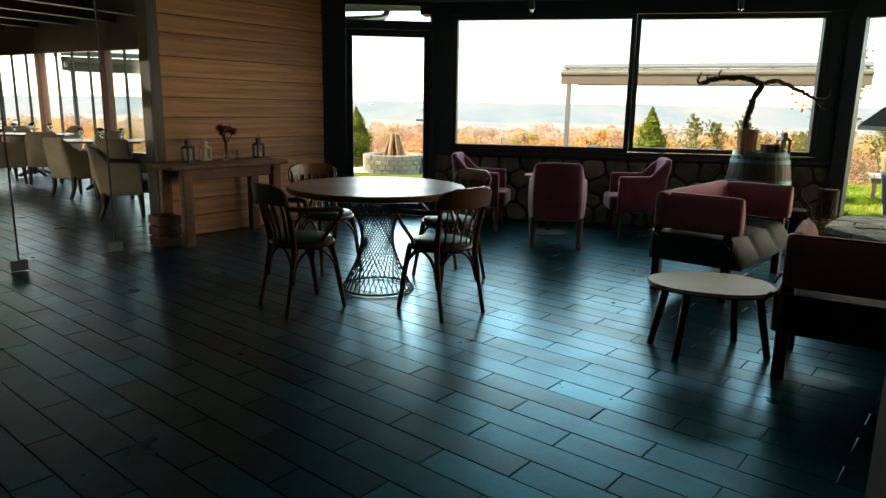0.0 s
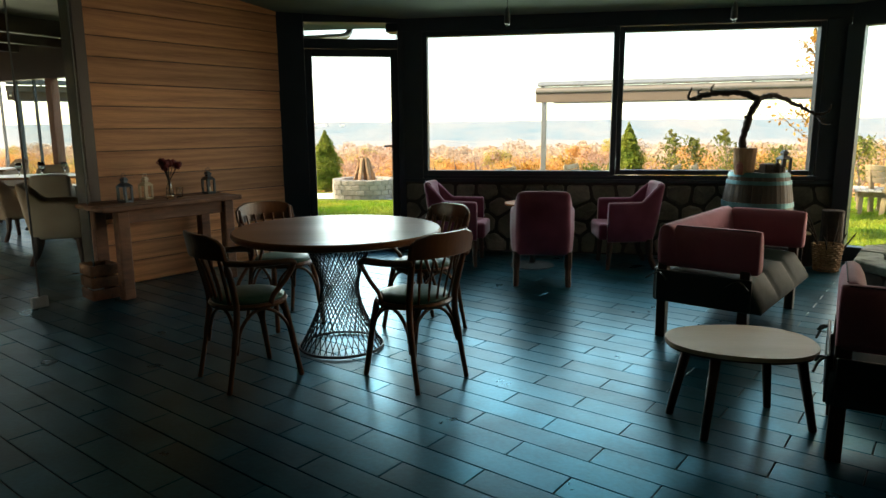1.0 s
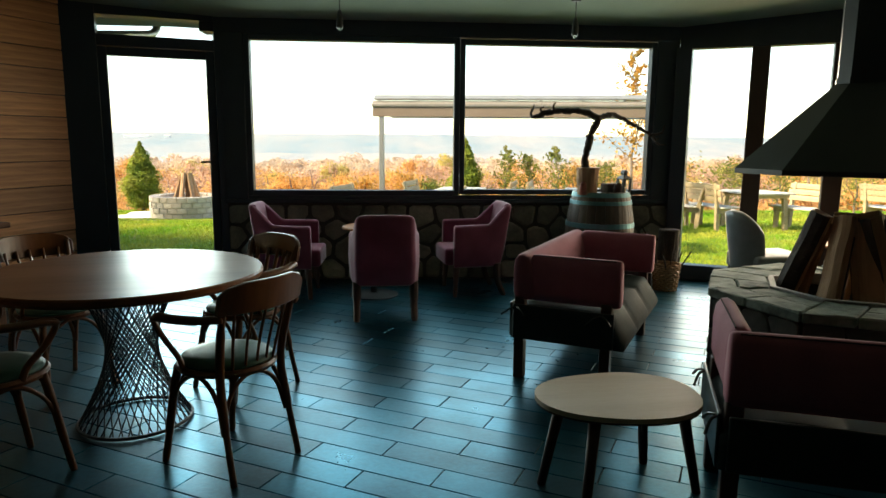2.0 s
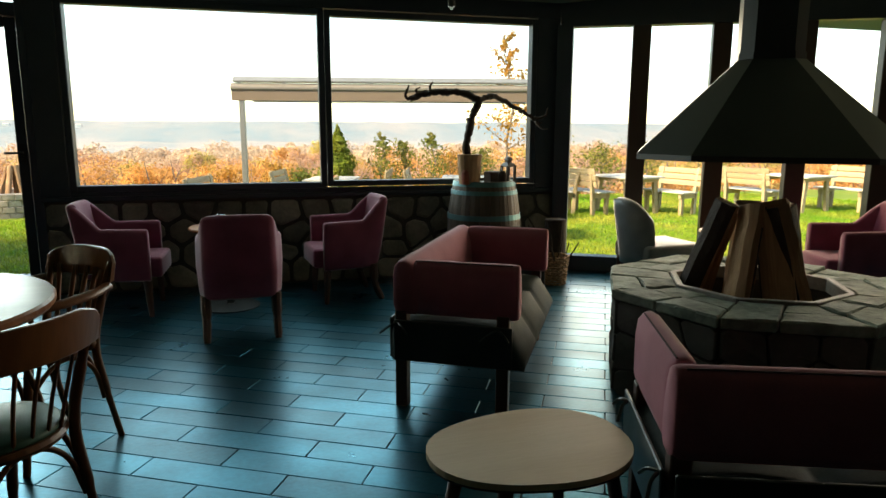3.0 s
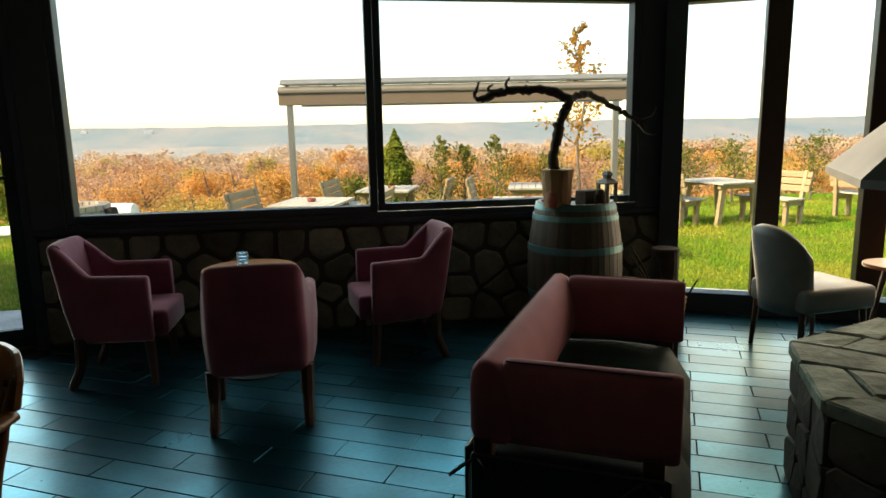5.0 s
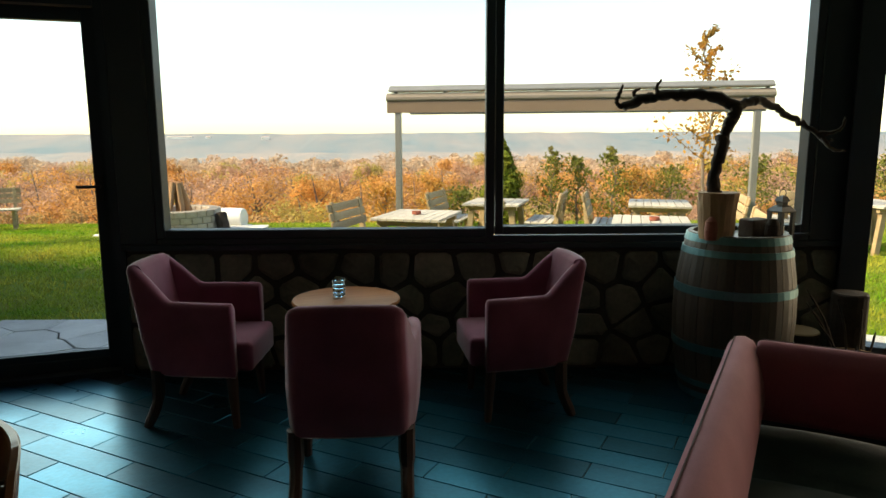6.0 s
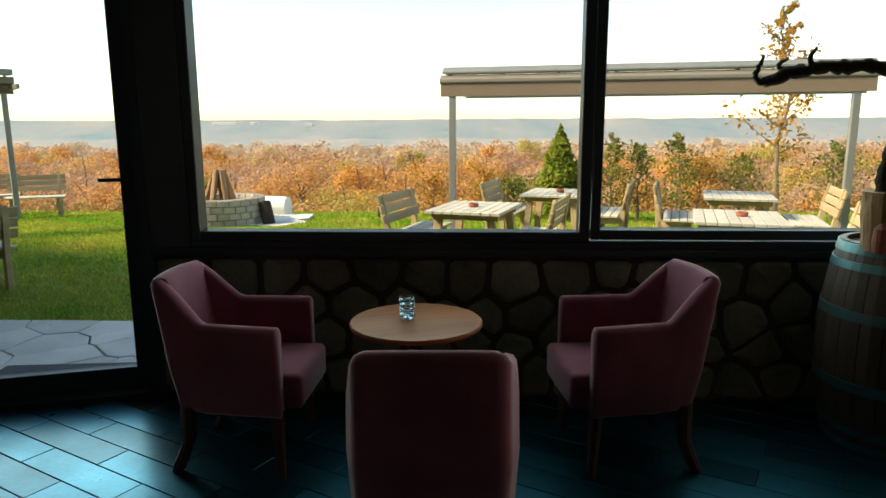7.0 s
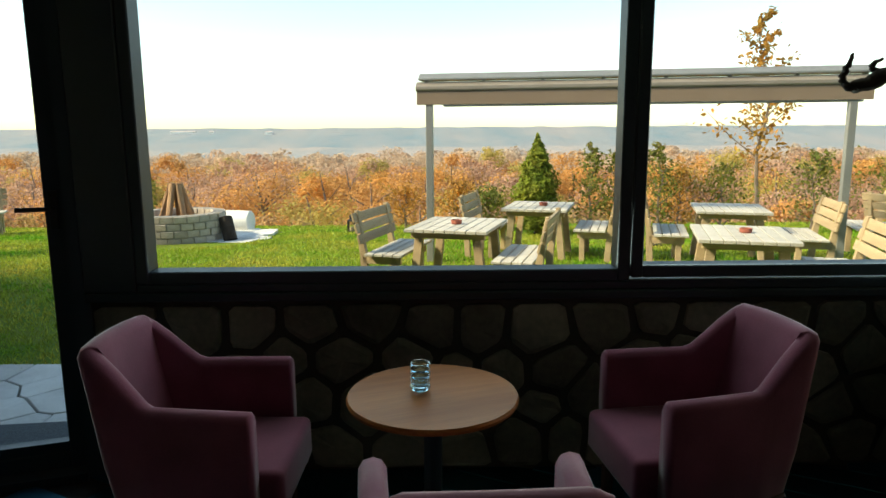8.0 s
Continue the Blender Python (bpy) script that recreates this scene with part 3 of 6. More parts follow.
def bentwood_chair():
    """Seat centre at the origin, facing +y."""
    c = thing("dining_chair", pose(0, 0, 0), "dark bentwood armchair with a round green leather seat", "chair", "chairs round the table")
    bm = bmesh.new()
    lathe(bm, [(0.17, 0.425), (0.205, 0.43), (0.213, 0.445), (0.205, 0.458), (0.19, 0.458)], 32)
    rim = part("seat_frame", bm, M_BENT, c, smooth=False)
    bm = bmesh.new()
    lathe(bm, [(0.192, 0.456), (0.196, 0.468), (0.185, 0.482), (0.13, 0.492), (0.001, 0.495)], 32)
    part("seat", bm, M_GREEN, rim, "dark green leather seat pad", smooth=True)
    for sx in (-1, 1):
        bm = bmesh.new()
        tube(bm, curve([(sx * 0.15, 0.13, 0.44), (sx * 0.165, 0.155, 0.3), (sx * 0.175, 0.185, 0.12), (sx * 0.185, 0.205, 0.0)], 5), [0.019] * 5 + [0.018] * 5 + [0.0155] * 5 + [0.014], 8)
        part("leg", bm, M_BENT, c, smooth=True)
        bm = bmesh.new()
        tube(bm, curve([(sx * 0.185, -0.225, 0.0), (sx * 0.175, -0.175, 0.25), (sx * 0.168, -0.15, 0.45), (sx * 0.185, -0.19, 0.66), (sx * 0.2, -0.235, 0.80)], 6), [0.014] * 6 + [0.018] * 6 + [0.018] * 6 + [0.015] * 6 + [0.013], 8)
        part("leg", bm, M_BENT, c, smooth=True)
        # arched braces under the seat
        bm = bmesh.new()
        tube(bm, curve([(sx * 0.17, 0.168, 0.22), (sx * 0.172, 0.12, 0.34), (sx * 0.172, 0.03, 0.415), (sx * 0.172, -0.06, 0.41), (sx * 0.173, -0.135, 0.33), (sx * 0.175, -0.165, 0.2)], 5), 0.010, 6)
        part("brace", bm, M_BENT, c, smooth=True)
        # arm, swept from the back rail forward and down to the seat
        bm = bmesh.new()
        tube(bm, curve([(sx * 0.20, -0.215, 0.70), (sx * 0.245, -0.11, 0.69), (sx * 0.26, 0.02, 0.682), (sx * 0.25, 0.12, 0.675), (sx * 0.235, 0.155, 0.65), (sx * 0.222, 0.12, 0.58), (sx * 0.205, 0.05, 0.50), (sx * 0.2, 0.03, 0.445)], 6), [0.02] * 6 + [0.022] * 12 + [0.02] * 6 + [0.014] * 18 + [0.013], 8, flat=0.7)
        part("arm", bm, M_BENT, c, smooth=True)
    for sy, y in ((1, 0.168), (-1, -0.165)):
        bm = bmesh.new()
        tube(bm, curve([(-0.172, y, 0.21), (-0.13, y * 0.95, 0.34), (-0.05, y * 0.92, 0.41), (0.05, y * 0.92, 0.41), (0.13, y * 0.95, 0.34), (0.172, y, 0.21)], 5), 0.010, 6)
        part("brace", bm, M_BENT, c, smooth=True)
    for k in range(5):
        f = (k - 2) / 2
        bm = bmesh.new()
        tube(bm, curve([(f * 0.11, -0.178 + 0.02 * f * f, 0.45), (f * 0.125, -0.205 + 0.02 * f * f, 0.58), (f * 0.145, -0.262 + 0.035 * f * f, 0.76)], 4), 0.011, 6, flat=0.6)
        part("spindle", bm, M_BENT, c, smooth=True)
    # curved crest rail, higher in the middle
    bm = bmesh.new()
    rows = []
    for k in range(15):
        f = -1 + 2 * k / 14
        x, y = 0.225 * f, -0.275 + 0.065 * f * f
        top = 0.845 - 0.03 * max(0, abs(f) - 0.55) / 0.45 - (0.02 if abs(f) > 0.97 else 0)
        rows.append([bm.verts.new(v) for v in ((x, y + 0.012, 0.715), (x, y - 0.012, 0.715), (x, y - 0.03, top), (x, y - 0.008, top))])
    for a, b in zip(rows, rows[1:]):
        for k in range(4):
            bm.faces.new((a[k], a[(k + 1) % 4], b[(k + 1) % 4], b[k]))
    bm.faces.new(rows[0][::-1])
    bm.faces.new(rows[-1])
    bmesh.ops.bevel(bm, geom=[e for e in bm.edges if e.calc_length() > 0.02], offset=0.004, segments=1, affect="EDGES")
    bmesh.ops.recalc_face_normals(bm, faces=bm.faces)
    part("crest_rail", bm, M_BENT, c, "bent wooden crest rail")
    return c


TABLE = (0.07, 5.375)
round_table(pose(*TABLE, 0, 0, 0, 12))
chair = bentwood_chair()
spots = [((-0.27, 4.807), -38), ((0.635, 4.945), 54.5), ((-0.50, 5.85), 233), ((0.51, 5.83), 138)]
chair.matrix_basis = pose(*spots[0][0], 0, 0, 0, spots[0][1])
for (x, y), r in spots[1:]:
    copy_thing(chair, pose(x, y, 0, 0, 0, r))


# ---- rose tub armchairs ----
def tub_chair(fabric, name="armchair", label="rose velvet tub armchair with dark tapered legs", group="armchairs at the low table", w=0.585):
    """Origin on the floor under the seat's middle, facing +y."""
    c = thing(name, pose(0, 0, 0), label, "armchair", group)
    h = w / 2
    # one upholstered shell: arm, rounded corner, leaning back, corner, arm
    g = h / 0.285
    half = [(0.283, 0.24, 0.640, 0.0), (0.283, 0.228, 0.652, 0.0), (0.272, 0.06, 0.655, 0.0), (0.260, -0.075, 0.657, 0.0), (0.257, -0.095, 0.668, 0.1), (0.252, -0.115, 0.71, 0.4),
            (0.247, -0.138, 0.765, 0.7), (0.242, -0.160, 0.805, 0.9), (0.238, -0.176, 0.823, 1.0), (0.229, -0.194, 0.829, 1.0), (0.212, -0.206, 0.831, 1.0), (0.19, -0.212, 0.833, 1.0), (0.1, -0.220, 0.837, 1.0), (0.0, -0.223, 0.838, 1.0)]
    half = [(x * g, y, z, l) for x, y, z, l in half]
    stations = half + [(-x, y, z, l) for x, y, z, l in half[-2::-1]]
    bm = bmesh.new()
    rows = []
    n = len(stations)
    for i, (x, y, z, l) in enumerate(stations):
        a, b = stations[max(0, i - 1)], stations[min(n - 1, i + 1)]
        d = Vector((b[0] - a[0], b[1] - a[1], 0)).normalized()
        out = Vector((-d.y, d.x, 0)) * -1
        if out.dot(Vector((x, y + 0.02, 0))) < 0:
            out = -out
        base = Vector((x * (1 - 0.03 * l), y, 0))

        def at(off, zz):
            k = (zz - 0.27) / 0.59
            return base + out * off + Vector((0.0, -0.10 * l * k, zz)) - Vector((x * 0.06 * l * k, 0, 0))
        rows.append([bm.verts.new(at(o, zz)) for o, zz in ((-0.075, 0.29), (-0.072, z - 0.03), (-0.06, z - 0.008), (-0.038, z), (-0.012, z - 0.007), (0.0, z - 0.028), (0.004, 0.45), (-0.006, 0.29), (-0.03, 0.27))])
    m = len(rows[0])
    for a, b in zip(rows, rows[1:]):
        for k in range(m):
            bm.faces.new((a[k], a[(k + 1) % m], b[(k + 1) % m], b[k]))
    bm.faces.new(rows[0][::-1])
    bm.faces.new(rows[-1])
    bmesh.ops.recalc_face_normals(bm, faces=bm.faces)
    part("shell", bm, fabric, c, "upholstered shell of back and arms", smooth=True)
    part("seat", boxed(-h + 0.075, h - 0.072, -0.19, 0.315, 0.285, 0.44, bevel=0.028, seg=3), fabric, c, smooth=True)
    for sx in (-1, 1):
        bm = bmesh.new()
        tube(bm, [(sx * (h - 0.06), 0.21, 0.29), (sx * (h - 0.055), 0.225, 0.0)], [0.032, 0.019], 8)
        part("leg", bm, M_LEG, c)
        bm = bmesh.new()
        tube(bm, curve([(sx * (h - 0.07), -0.165, 0.30), (sx * (h - 0.07), -0.175, 0.14), (sx * (h - 0.068), -0.235, 0.0)], 4), [0.034] * 4 + [0.027] * 4 + [0.020], 8)
        part("leg", bm, M_LEG, c)
    return c


def low_table(m):
    t = thing("low_table", m, "small round oak table on a dark pedestal", "table")
    bm = bmesh.new()
    lathe(bm, [(0.255, 0.605), (0.277, 0.612), (0.280, 0.622), (0.275, 0.631), (0.001, 0.632)], 56)
    part("tabletop", bm, M_OAKTOP, t, "round oak top")
    bm = bmesh.new()
    lathe(bm, [(0.03, 0.02), (0.03, 0.60), (0.12, 0.604)], 20)
    part("column", bm, M_STEEL, t)
    bm = bmesh.new()
    lathe(bm, [(0.22, 0.0), (0.22, 0.008), (0.05, 0.022), (0.03, 0.03)], 36)
    part("base_plate", bm, M_STEEL, t)


low_table(pose(1.178, 8.085, 0, 0, 0, 20))
arm = tub_chair(M_PINK)
arm.matrix_basis = pose(1.287, 7.39, 0, 0, 0, 2)
copy_thing(arm, pose(0.41, 8.158, 0, 0, 0, -91.5))
copy_thing(arm, pose(2.10, 8.222, 0, 0, 0, 97.4))
bm = bmesh.new()
prof = [(0.022, 0.0)]
for k in range(4):
    z = 0.006 + k * 0.021
    prof += [(0.030, z), (0.0335, z + 0.006), (0.0335, z + 0.013), (0.029, z + 0.019)]
prof += [(0.032, 0.094), (0.029, 0.094), (0.026, 0.02), (0.001, 0.014)]
lathe(bm, prof, 20)
tum = thing("tumbler", pose(1.138, 8.105, 0.634), "ribbed pale-blue glass tumbler on the low table", "glass")
part("body", bm, M_TUMBLER, tum)


# ---- sofas ----
def sofa():
    """Back along y=0, facing +y, length along x from 0 to 1.31."""
    s = thing("sofa", pose(0, 0, 0), "two-seat sofa, rose velvet rolls on timber posts, dark leather seat", "sofa", "sofas by the fire pit")
    L, D = 1.30, 0.605

    def bolster(x0, x1, turn):
        """Upright pad from x0 to x1 with its flat back at y=0 and a plump, sloping front."""
        bm = bmesh.new()
        section = [(0.0, 0.485), (-0.012, 0.52), (-0.014, 0.66), (-0.006, 0.715), (0.016, 0.742), (0.045, 0.746), (0.075, 0.732), (0.10, 0.69), (0.122, 0.62), (0.130, 0.55), (0.124, 0.50), (0.105, 0.478), (0.03, 0.474)]
        rows = []
        for x, k in ((x0, 0.86), (x0 + 0.006, 0.94), (x0 + 0.02, 0.99), (x0 + 0.045, 1.0), (x1 - 0.045, 1.0), (x1 - 0.02, 0.99), (x1 - 0.006, 0.94), (x1, 0.86)):
            rows.append([bm.verts.new((x, 0.055 + (y - 0.055) * k, 0.61 + (z - 0.61) * (0.5 + 0.5 * k))) for y, z in section])
        n = len(section)
        for a, b in zip(rows, rows[1:]):
            for k in range(n):
                bm.faces.new((a[k], a[(k + 1) % n], b[(k + 1) % n], b[k]))
        bm.faces.new(rows[0][::-1])
        bm.faces.new(rows[-1])
        bmesh.ops.transform(bm, matrix=turn, verts=bm.verts)
        bmesh.ops.recalc_face_normals(bm, faces=bm.faces)
        return bm
    back = part("backrest", bolster(0.0, L, pose(0, 0, 0)), M_ROSE, s, smooth=True)
    arms = [part("armrest", bolster(-D, -0.09, pose(0.012, 0, 0, 0, 0, -90) @ Matrix.Diagonal((1, 0.88, 1, 1))), M_ROSE, s, smooth=True),
            part("armrest", bolster(0.09, D, pose(L - 0.012, 0, 0, 0, 0, 90) @ Matrix.Diagonal((1, 0.88, 1, 1))), M_ROSE, s, smooth=True)]
    for x in (0.03, L - 0.03):
        for y in (0.03, D - 0.07):
            part("post", boxed(x - 0.03, x + 0.03, y - 0.03, y + 0.03, 0.0, 0.50, bevel=0.004), M_LEG, s, "square stained timber post")
    part("back_flap", boxed(0.01, L - 0.01, -0.032, -0.018, 0.25, 0.455, bevel=0.004), M_LEATHER, s, "black leather back flap")
    part("seat_frame", boxed(-0.01, L + 0.01, -0.005, D - 0.05, 0.26, 0.33, bevel=0.008), M_LEATHER, s)
    # padded leather seat in three slack bays
    bm = bmesh.new()
    nx, ny = 36, 14
    grid = []
    for i in range(nx + 1):
        u = i / nx
        x = -0.015 + u * (L + 0.03)
        row = []
        for j in range(ny + 1):
            v = j / ny
            y = -0.012 + v * (D + 0.05)
            puff = 0.045 * abs(math.sin(math.pi * 3 * u)) ** 0.45
            z = 0.395 + puff + 0.02 * math.sin(math.pi * v) - 0.13 * max(0, v - 0.86) / 0.14 - 0.02 * (1 - min(1, u * 20, (1 - u) * 20))
            row.append(bm.verts.new((x, y, z)))
        grid.append(row)
    low = [[bm.verts.new((v.co.x, v.co.y, 0.25)) for v in row] for row in grid]
    for i in range(nx):
        for j in range(ny):
            bm.faces.new((grid[i][j], grid[i + 1][j], grid[i + 1][j + 1], grid[i][j + 1]))
    for i in range(nx):
        bm.faces.new((low[i][0], low[i + 1][0], grid[i + 1][0], grid[i][0]))
        bm.faces.new((grid[i][ny], grid[i + 1][ny], low[i + 1][ny], low[i][ny]))
    for j in range(ny):
        bm.faces.new((grid[0][j], grid[0][j + 1], low[0][j + 1], low[0][j]))
        bm.faces.new((low[nx][j], low[nx][j + 1], grid[nx][j + 1], grid[nx][j]))
    for v in [v for v in bm.verts if not v.link_faces]:
        bm.verts.remove(v)
    part("seat_cushion", bm, M_GREYLEATHER, s, "slack grey-green leather seat pad", smooth=True)
    for x in (-0.02, L + 0.02):
        flap = part("side_flap", boxed(x - 0.006, x + 0.006, 0.0, D - 0.02, 0.25, 0.455, bevel=0.004), M_LEATHER, s, "black leather side flap")
        for y in (0.02, D - 0.09):
            bm = bmesh.new()
            sg = 1 if x > 0 else -1
            tube(bm, curve([(x, y, 0.44), (x + sg * 0.03, y - 0.03, 0.43), (x + sg * 0.05, y - 0.075, 0.395)], 4), 0.006, 5)
            tube(bm, curve([(x, y, 0.44), (x + sg * 0.03, y + 0.03, 0.43), (x + sg * 0.045, y + 0.06, 0.40)], 4), 0.006, 5)
            part("tie", bm, M_LEATHER, flap, "knotted black leather tie")
    # seam on each roll's top
    bm = bmesh.new()
    tube(bm, [(0.03, 0.014, 0.742), (L - 0.03, 0.014, 0.742)], 0.003, 5)
    part("seam", bm, M_SEAM, back)
    for x, ob in ((0.024, arms[0]), (L - 0.024, arms[1])):
        bm = bmesh.new()
        tube(bm, [(x, 0.10, 0.742), (x, D - 0.03, 0.742)], 0.003, 5)
        part("seam", bm, M_SEAM, ob)
    return s


so = sofa()
so.matrix_basis = pose(2.708, 7.015, 0, 0, 0, 240.3)
copy_thing(so, pose(2.515, 4.235, 0, 0, 0, -20.5))


# ---- coffee table ----
def coffee_table(m):
    t = thing("coffee_table", m, "pebble-shaped pale coffee table on four splayed dark legs", "coffee table")
    out = []
    for k in range(48):
        a = 2 * math.pi * k / 48
        r = 1 / ((abs(math.cos(a)) / 0.332) ** 2.2 + (abs(math.sin(a)) / 0.248) ** 2.2) ** (1 / 2.2)
        r *= 1 + 0.03 * math.cos(a - 0.9) - 0.03 * math.cos(3 * a + 0.3)
        out.append((r * math.cos(a), r * math.sin(a)))
    bm = bmesh.new()
    prism(bm, out, 0.372, 0.392, axes="xy")
    part("tabletop", bm, M_PALE, t, "pale laminate top")
    bm = bmesh.new()
    prism(bm, [(x * 0.992, y * 0.992) for x, y in out], 0.364, 0.3715, axes="xy")
    part("edge_board", bm, M_LEG, t)
    for x, y in ((-0.275, 0.045), (-0.19, -0.215), (0.19, 0.165), (0.29, -0.085)):
        bm = bmesh.new()
        tube(bm, [(x * 0.82, y * 0.76, 0.364), (x * 1.07, y * 1.07, 0.0)], [0.024, 0.018], 10)
        part("leg", bm, M_LEG, t, smooth=True)


coffee_table(pose(2.255, 4.59, 0, 0, 0, 3))


# ---- fire pit and hood ----
PIT = (3.995, 5.705)
PIT_R, RIM_R = 0.82, 0.46


def octo(r, turn=0.0, n=8):
    return [(r * math.cos(radians(turn + 360 / n * k)), r * math.sin(radians(turn + 360 / n * k))) for k in range(n)]


def fire_pit(m):
    p = thing("fire_pit", m, "octagonal stone fire pit with slate capping slabs", "fire pit")
    bm = bmesh.new()
    outer, inner = octo(PIT_R - 0.07, 22.5), octo(RIM_R, 22.5)
    vo = [[bm.verts.new((x, y, z)) for x, y in outer] for z in (0.0, 0.515)]
    vi = [[bm.verts.new((x, y, z)) for x, y in inner] for z in (0.0, 0.515)]
    for k in range(8):
        j = (k + 1) % 8
        bm.faces.new((vo[0][k], vo[0][j], vo[1][j], vo[1][k]))
        bm.faces.new((vi[0][j], vi[0][k], vi[1][k], vi[1][j]))
        bm.faces.new((vo[1][k], vo[1][j], vi[1][j], vi[1][k]))
        bm.faces.new((vo[0][j], vo[0][k], vi[0][k], vi[0][j]))
    part("core", bm, M_MORTAR, p)
    rng = random.Random(11)
    for k in range(8):
        a, b = octo(PIT_R - 0.045, 22.5)[k], octo(PIT_R - 0.045, 22.5)[(k + 1) % 8]
        L = math.dist(a, b)
        seeds = [((i + 0.5 + rng.uniform(-0.25, 0.25)) * L / 3, (j + 0.5 + rng.uniform(-0.2, 0.2)) * 0.51 / 3) for j in range(3) for i in range(3)]
        for poly in cells(seeds, L, 0.51):
            o = part("stone", stone(poly, 0.005, 0.022, rng), M_PITSTONE, p)
            o.matrix_basis = along(a, b) @ pose(0, 0.0, 0)
        # capping slabs: split across the width
        ao, bo, ai, bi = octo(PIT_R, 22.5)[k], octo(PIT_R, 22.5)[(k + 1) % 8], octo(RIM_R, 22.5)[k], octo(RIM_R, 22.5)[(k + 1) % 8]
        f, g1, g2 = rng.uniform(0.35, 0.65), rng.uniform(0.42, 0.6), rng.uniform(0.42, 0.6)
        mo, mi = tuple(ao[i] + (bo[i] - ao[i]) * f for i in (0, 1)), tuple(ai[i] + (bi[i] - ai[i]) * (1 - f) for i in (0, 1))

        def mid(p, q, s):
            return (p[0] + (q[0] - p[0]) * s, p[1] + (q[1] - p[1]) * s)
        quads = ((ao, mo, mid(mo, mi, g1), mid(ao, ai, 0.5)), (mid(ao, ai, 0.5), mid(mo, mi, g1), mi, ai), (mo, bo, mid(bo, bi, 0.5), mid(mo, mi, g2)), (mid(mo, mi, g2), mid(bo, bi, 0.5), bi, mi))
        for quad in quads if k % 2 else ((ao, mo, mi, ai), *quads[2:]):
            c = (sum(q[0] for q in quad) / 4, sum(q[1] for q in quad) / 4)
            bm = bmesh.new()
            ol = []
            for i in range(4):
                u, v = quad[i], quad[(i + 1) % 4]
                for s in (0.0, 0.33, 0.66):
                    x, y = u[0] + (v[0] - u[0]) * s, u[1] + (v[1] - u[1]) * s
                    g = 0.975 + rng.uniform(-0.022, 0.018)
                    ol.append((c[0] + (x - c[0]) * g, c[1] + (y - c[1]) * g))
            prism(bm, ol, 0.51 + rng.uniform(-0.003, 0.003), 0.565 + rng.uniform(-0.008, 0.008), bevel=0.008, axes="xy")
            for v in bm.verts:
                if v.co.z > 0.54:
                    v.co.z += rng.uniform(-0.005, 0.005)
            part("slab", bm, M_SLATE, p)
    # pale angle strip round the opening
    for k in range(8):
        a, b = octo(RIM_R, 22.5)[k], octo(RIM_R, 22.5)[(k + 1) % 8]
        L = math.dist(a, b)
        o = part("rim_strip", boxed(0.004, L - 0.004, 0.0, 0.035, 0.50, 0.574, bevel=0.004), M_PITRIM, p, "pale worn edge strip")
        o.matrix_basis = along(a, b)
    bm = bmesh.new()
    lathe(bm, [(0.45, 0.2), (0.45, 0.24), (0.001, 0.25)], 24)
    part("ash_bed", bm, M_MORTAR, p, "dark ash bed")


fire_pit(pose(*PIT, 0, 0, 0, 17.5))


def split_log(m, length, r, seed, name="firewood_log", label="split firewood log leaning in the fire pit", group="logs in the fire pit", bark=True):
    rng = random.Random(seed)
    t = thing(name, m, label, "log", group)
    n = 9
    shape = [(r * (0.55 + rng.uniform(-0.08, 0.08)) * math.cos(a) + (0.35 * r), r * (0.8 + rng.uniform(-0.1, 0.1)) * math.sin(a)) for a in np.linspace(-2.4, 2.4, n)]
    bm = bmesh.new()
    rows = []
    for k in range(9):
        z = length * k / 8
        rows.append([bm.verts.new((x + rng.uniform(-0.005, 0.005), y + rng.uniform(-0.005, 0.005), z + (rng.uniform(-0.01, 0.01) if k in (0, 8) else 0))) for x, y in shape])
    for a, b in zip(rows, rows[1:]):
        for k in range(n):
            bm.faces.new((a[k], a[(k + 1) % n], b[(k + 1) % n], b[k]))
    bm.faces.new(rows[0][::-1])
    bm.faces.new(rows[-1])
    bmesh.ops.recalc_face_normals(bm, faces=bm.faces)
    part("wood", bm, M_LOG, t, "pale split face")
    if bark:
        bm = bmesh.new()
        rows = []
        for k in range(9):
            z = length * (0.005 + 0.99 * k / 8)
            ring = []
            for i in range(2, 7):
                x, y = shape[i]
                ring.append(bm.verts.new((x * 1.08 + rng.uniform(0, 0.008), y * 1.08, z)))
            for i in (6, 5, 4, 3, 2):
                x, y = shape[i]
                ring.append(bm.verts.new((x * 0.97, y * 0.97, z)))
            rows.append(ring)
        for a, b in zip(rows, rows[1:]):
            for k in range(10):
                bm.faces.new((a[k], a[(k + 1) % 10], b[(k + 1) % 10], b[k]))
        bm.faces.new(rows[0][::-1])
        bm.faces.new(rows[-1])
        bmesh.ops.recalc_face_normals(bm, faces=bm.faces)
        part("bark", bm, M_BARK, t, "rough dark bark")


def lean(base, top, turn):
    """A pose at base whose z runs to top."""
    d = Vector(top) - Vector(base)
    return Matrix.Translation(base) @ d.to_track_quat("Z", "Y").to_matrix().to_4x4() @ pose(0, 0, 0, 0, 0, turn)


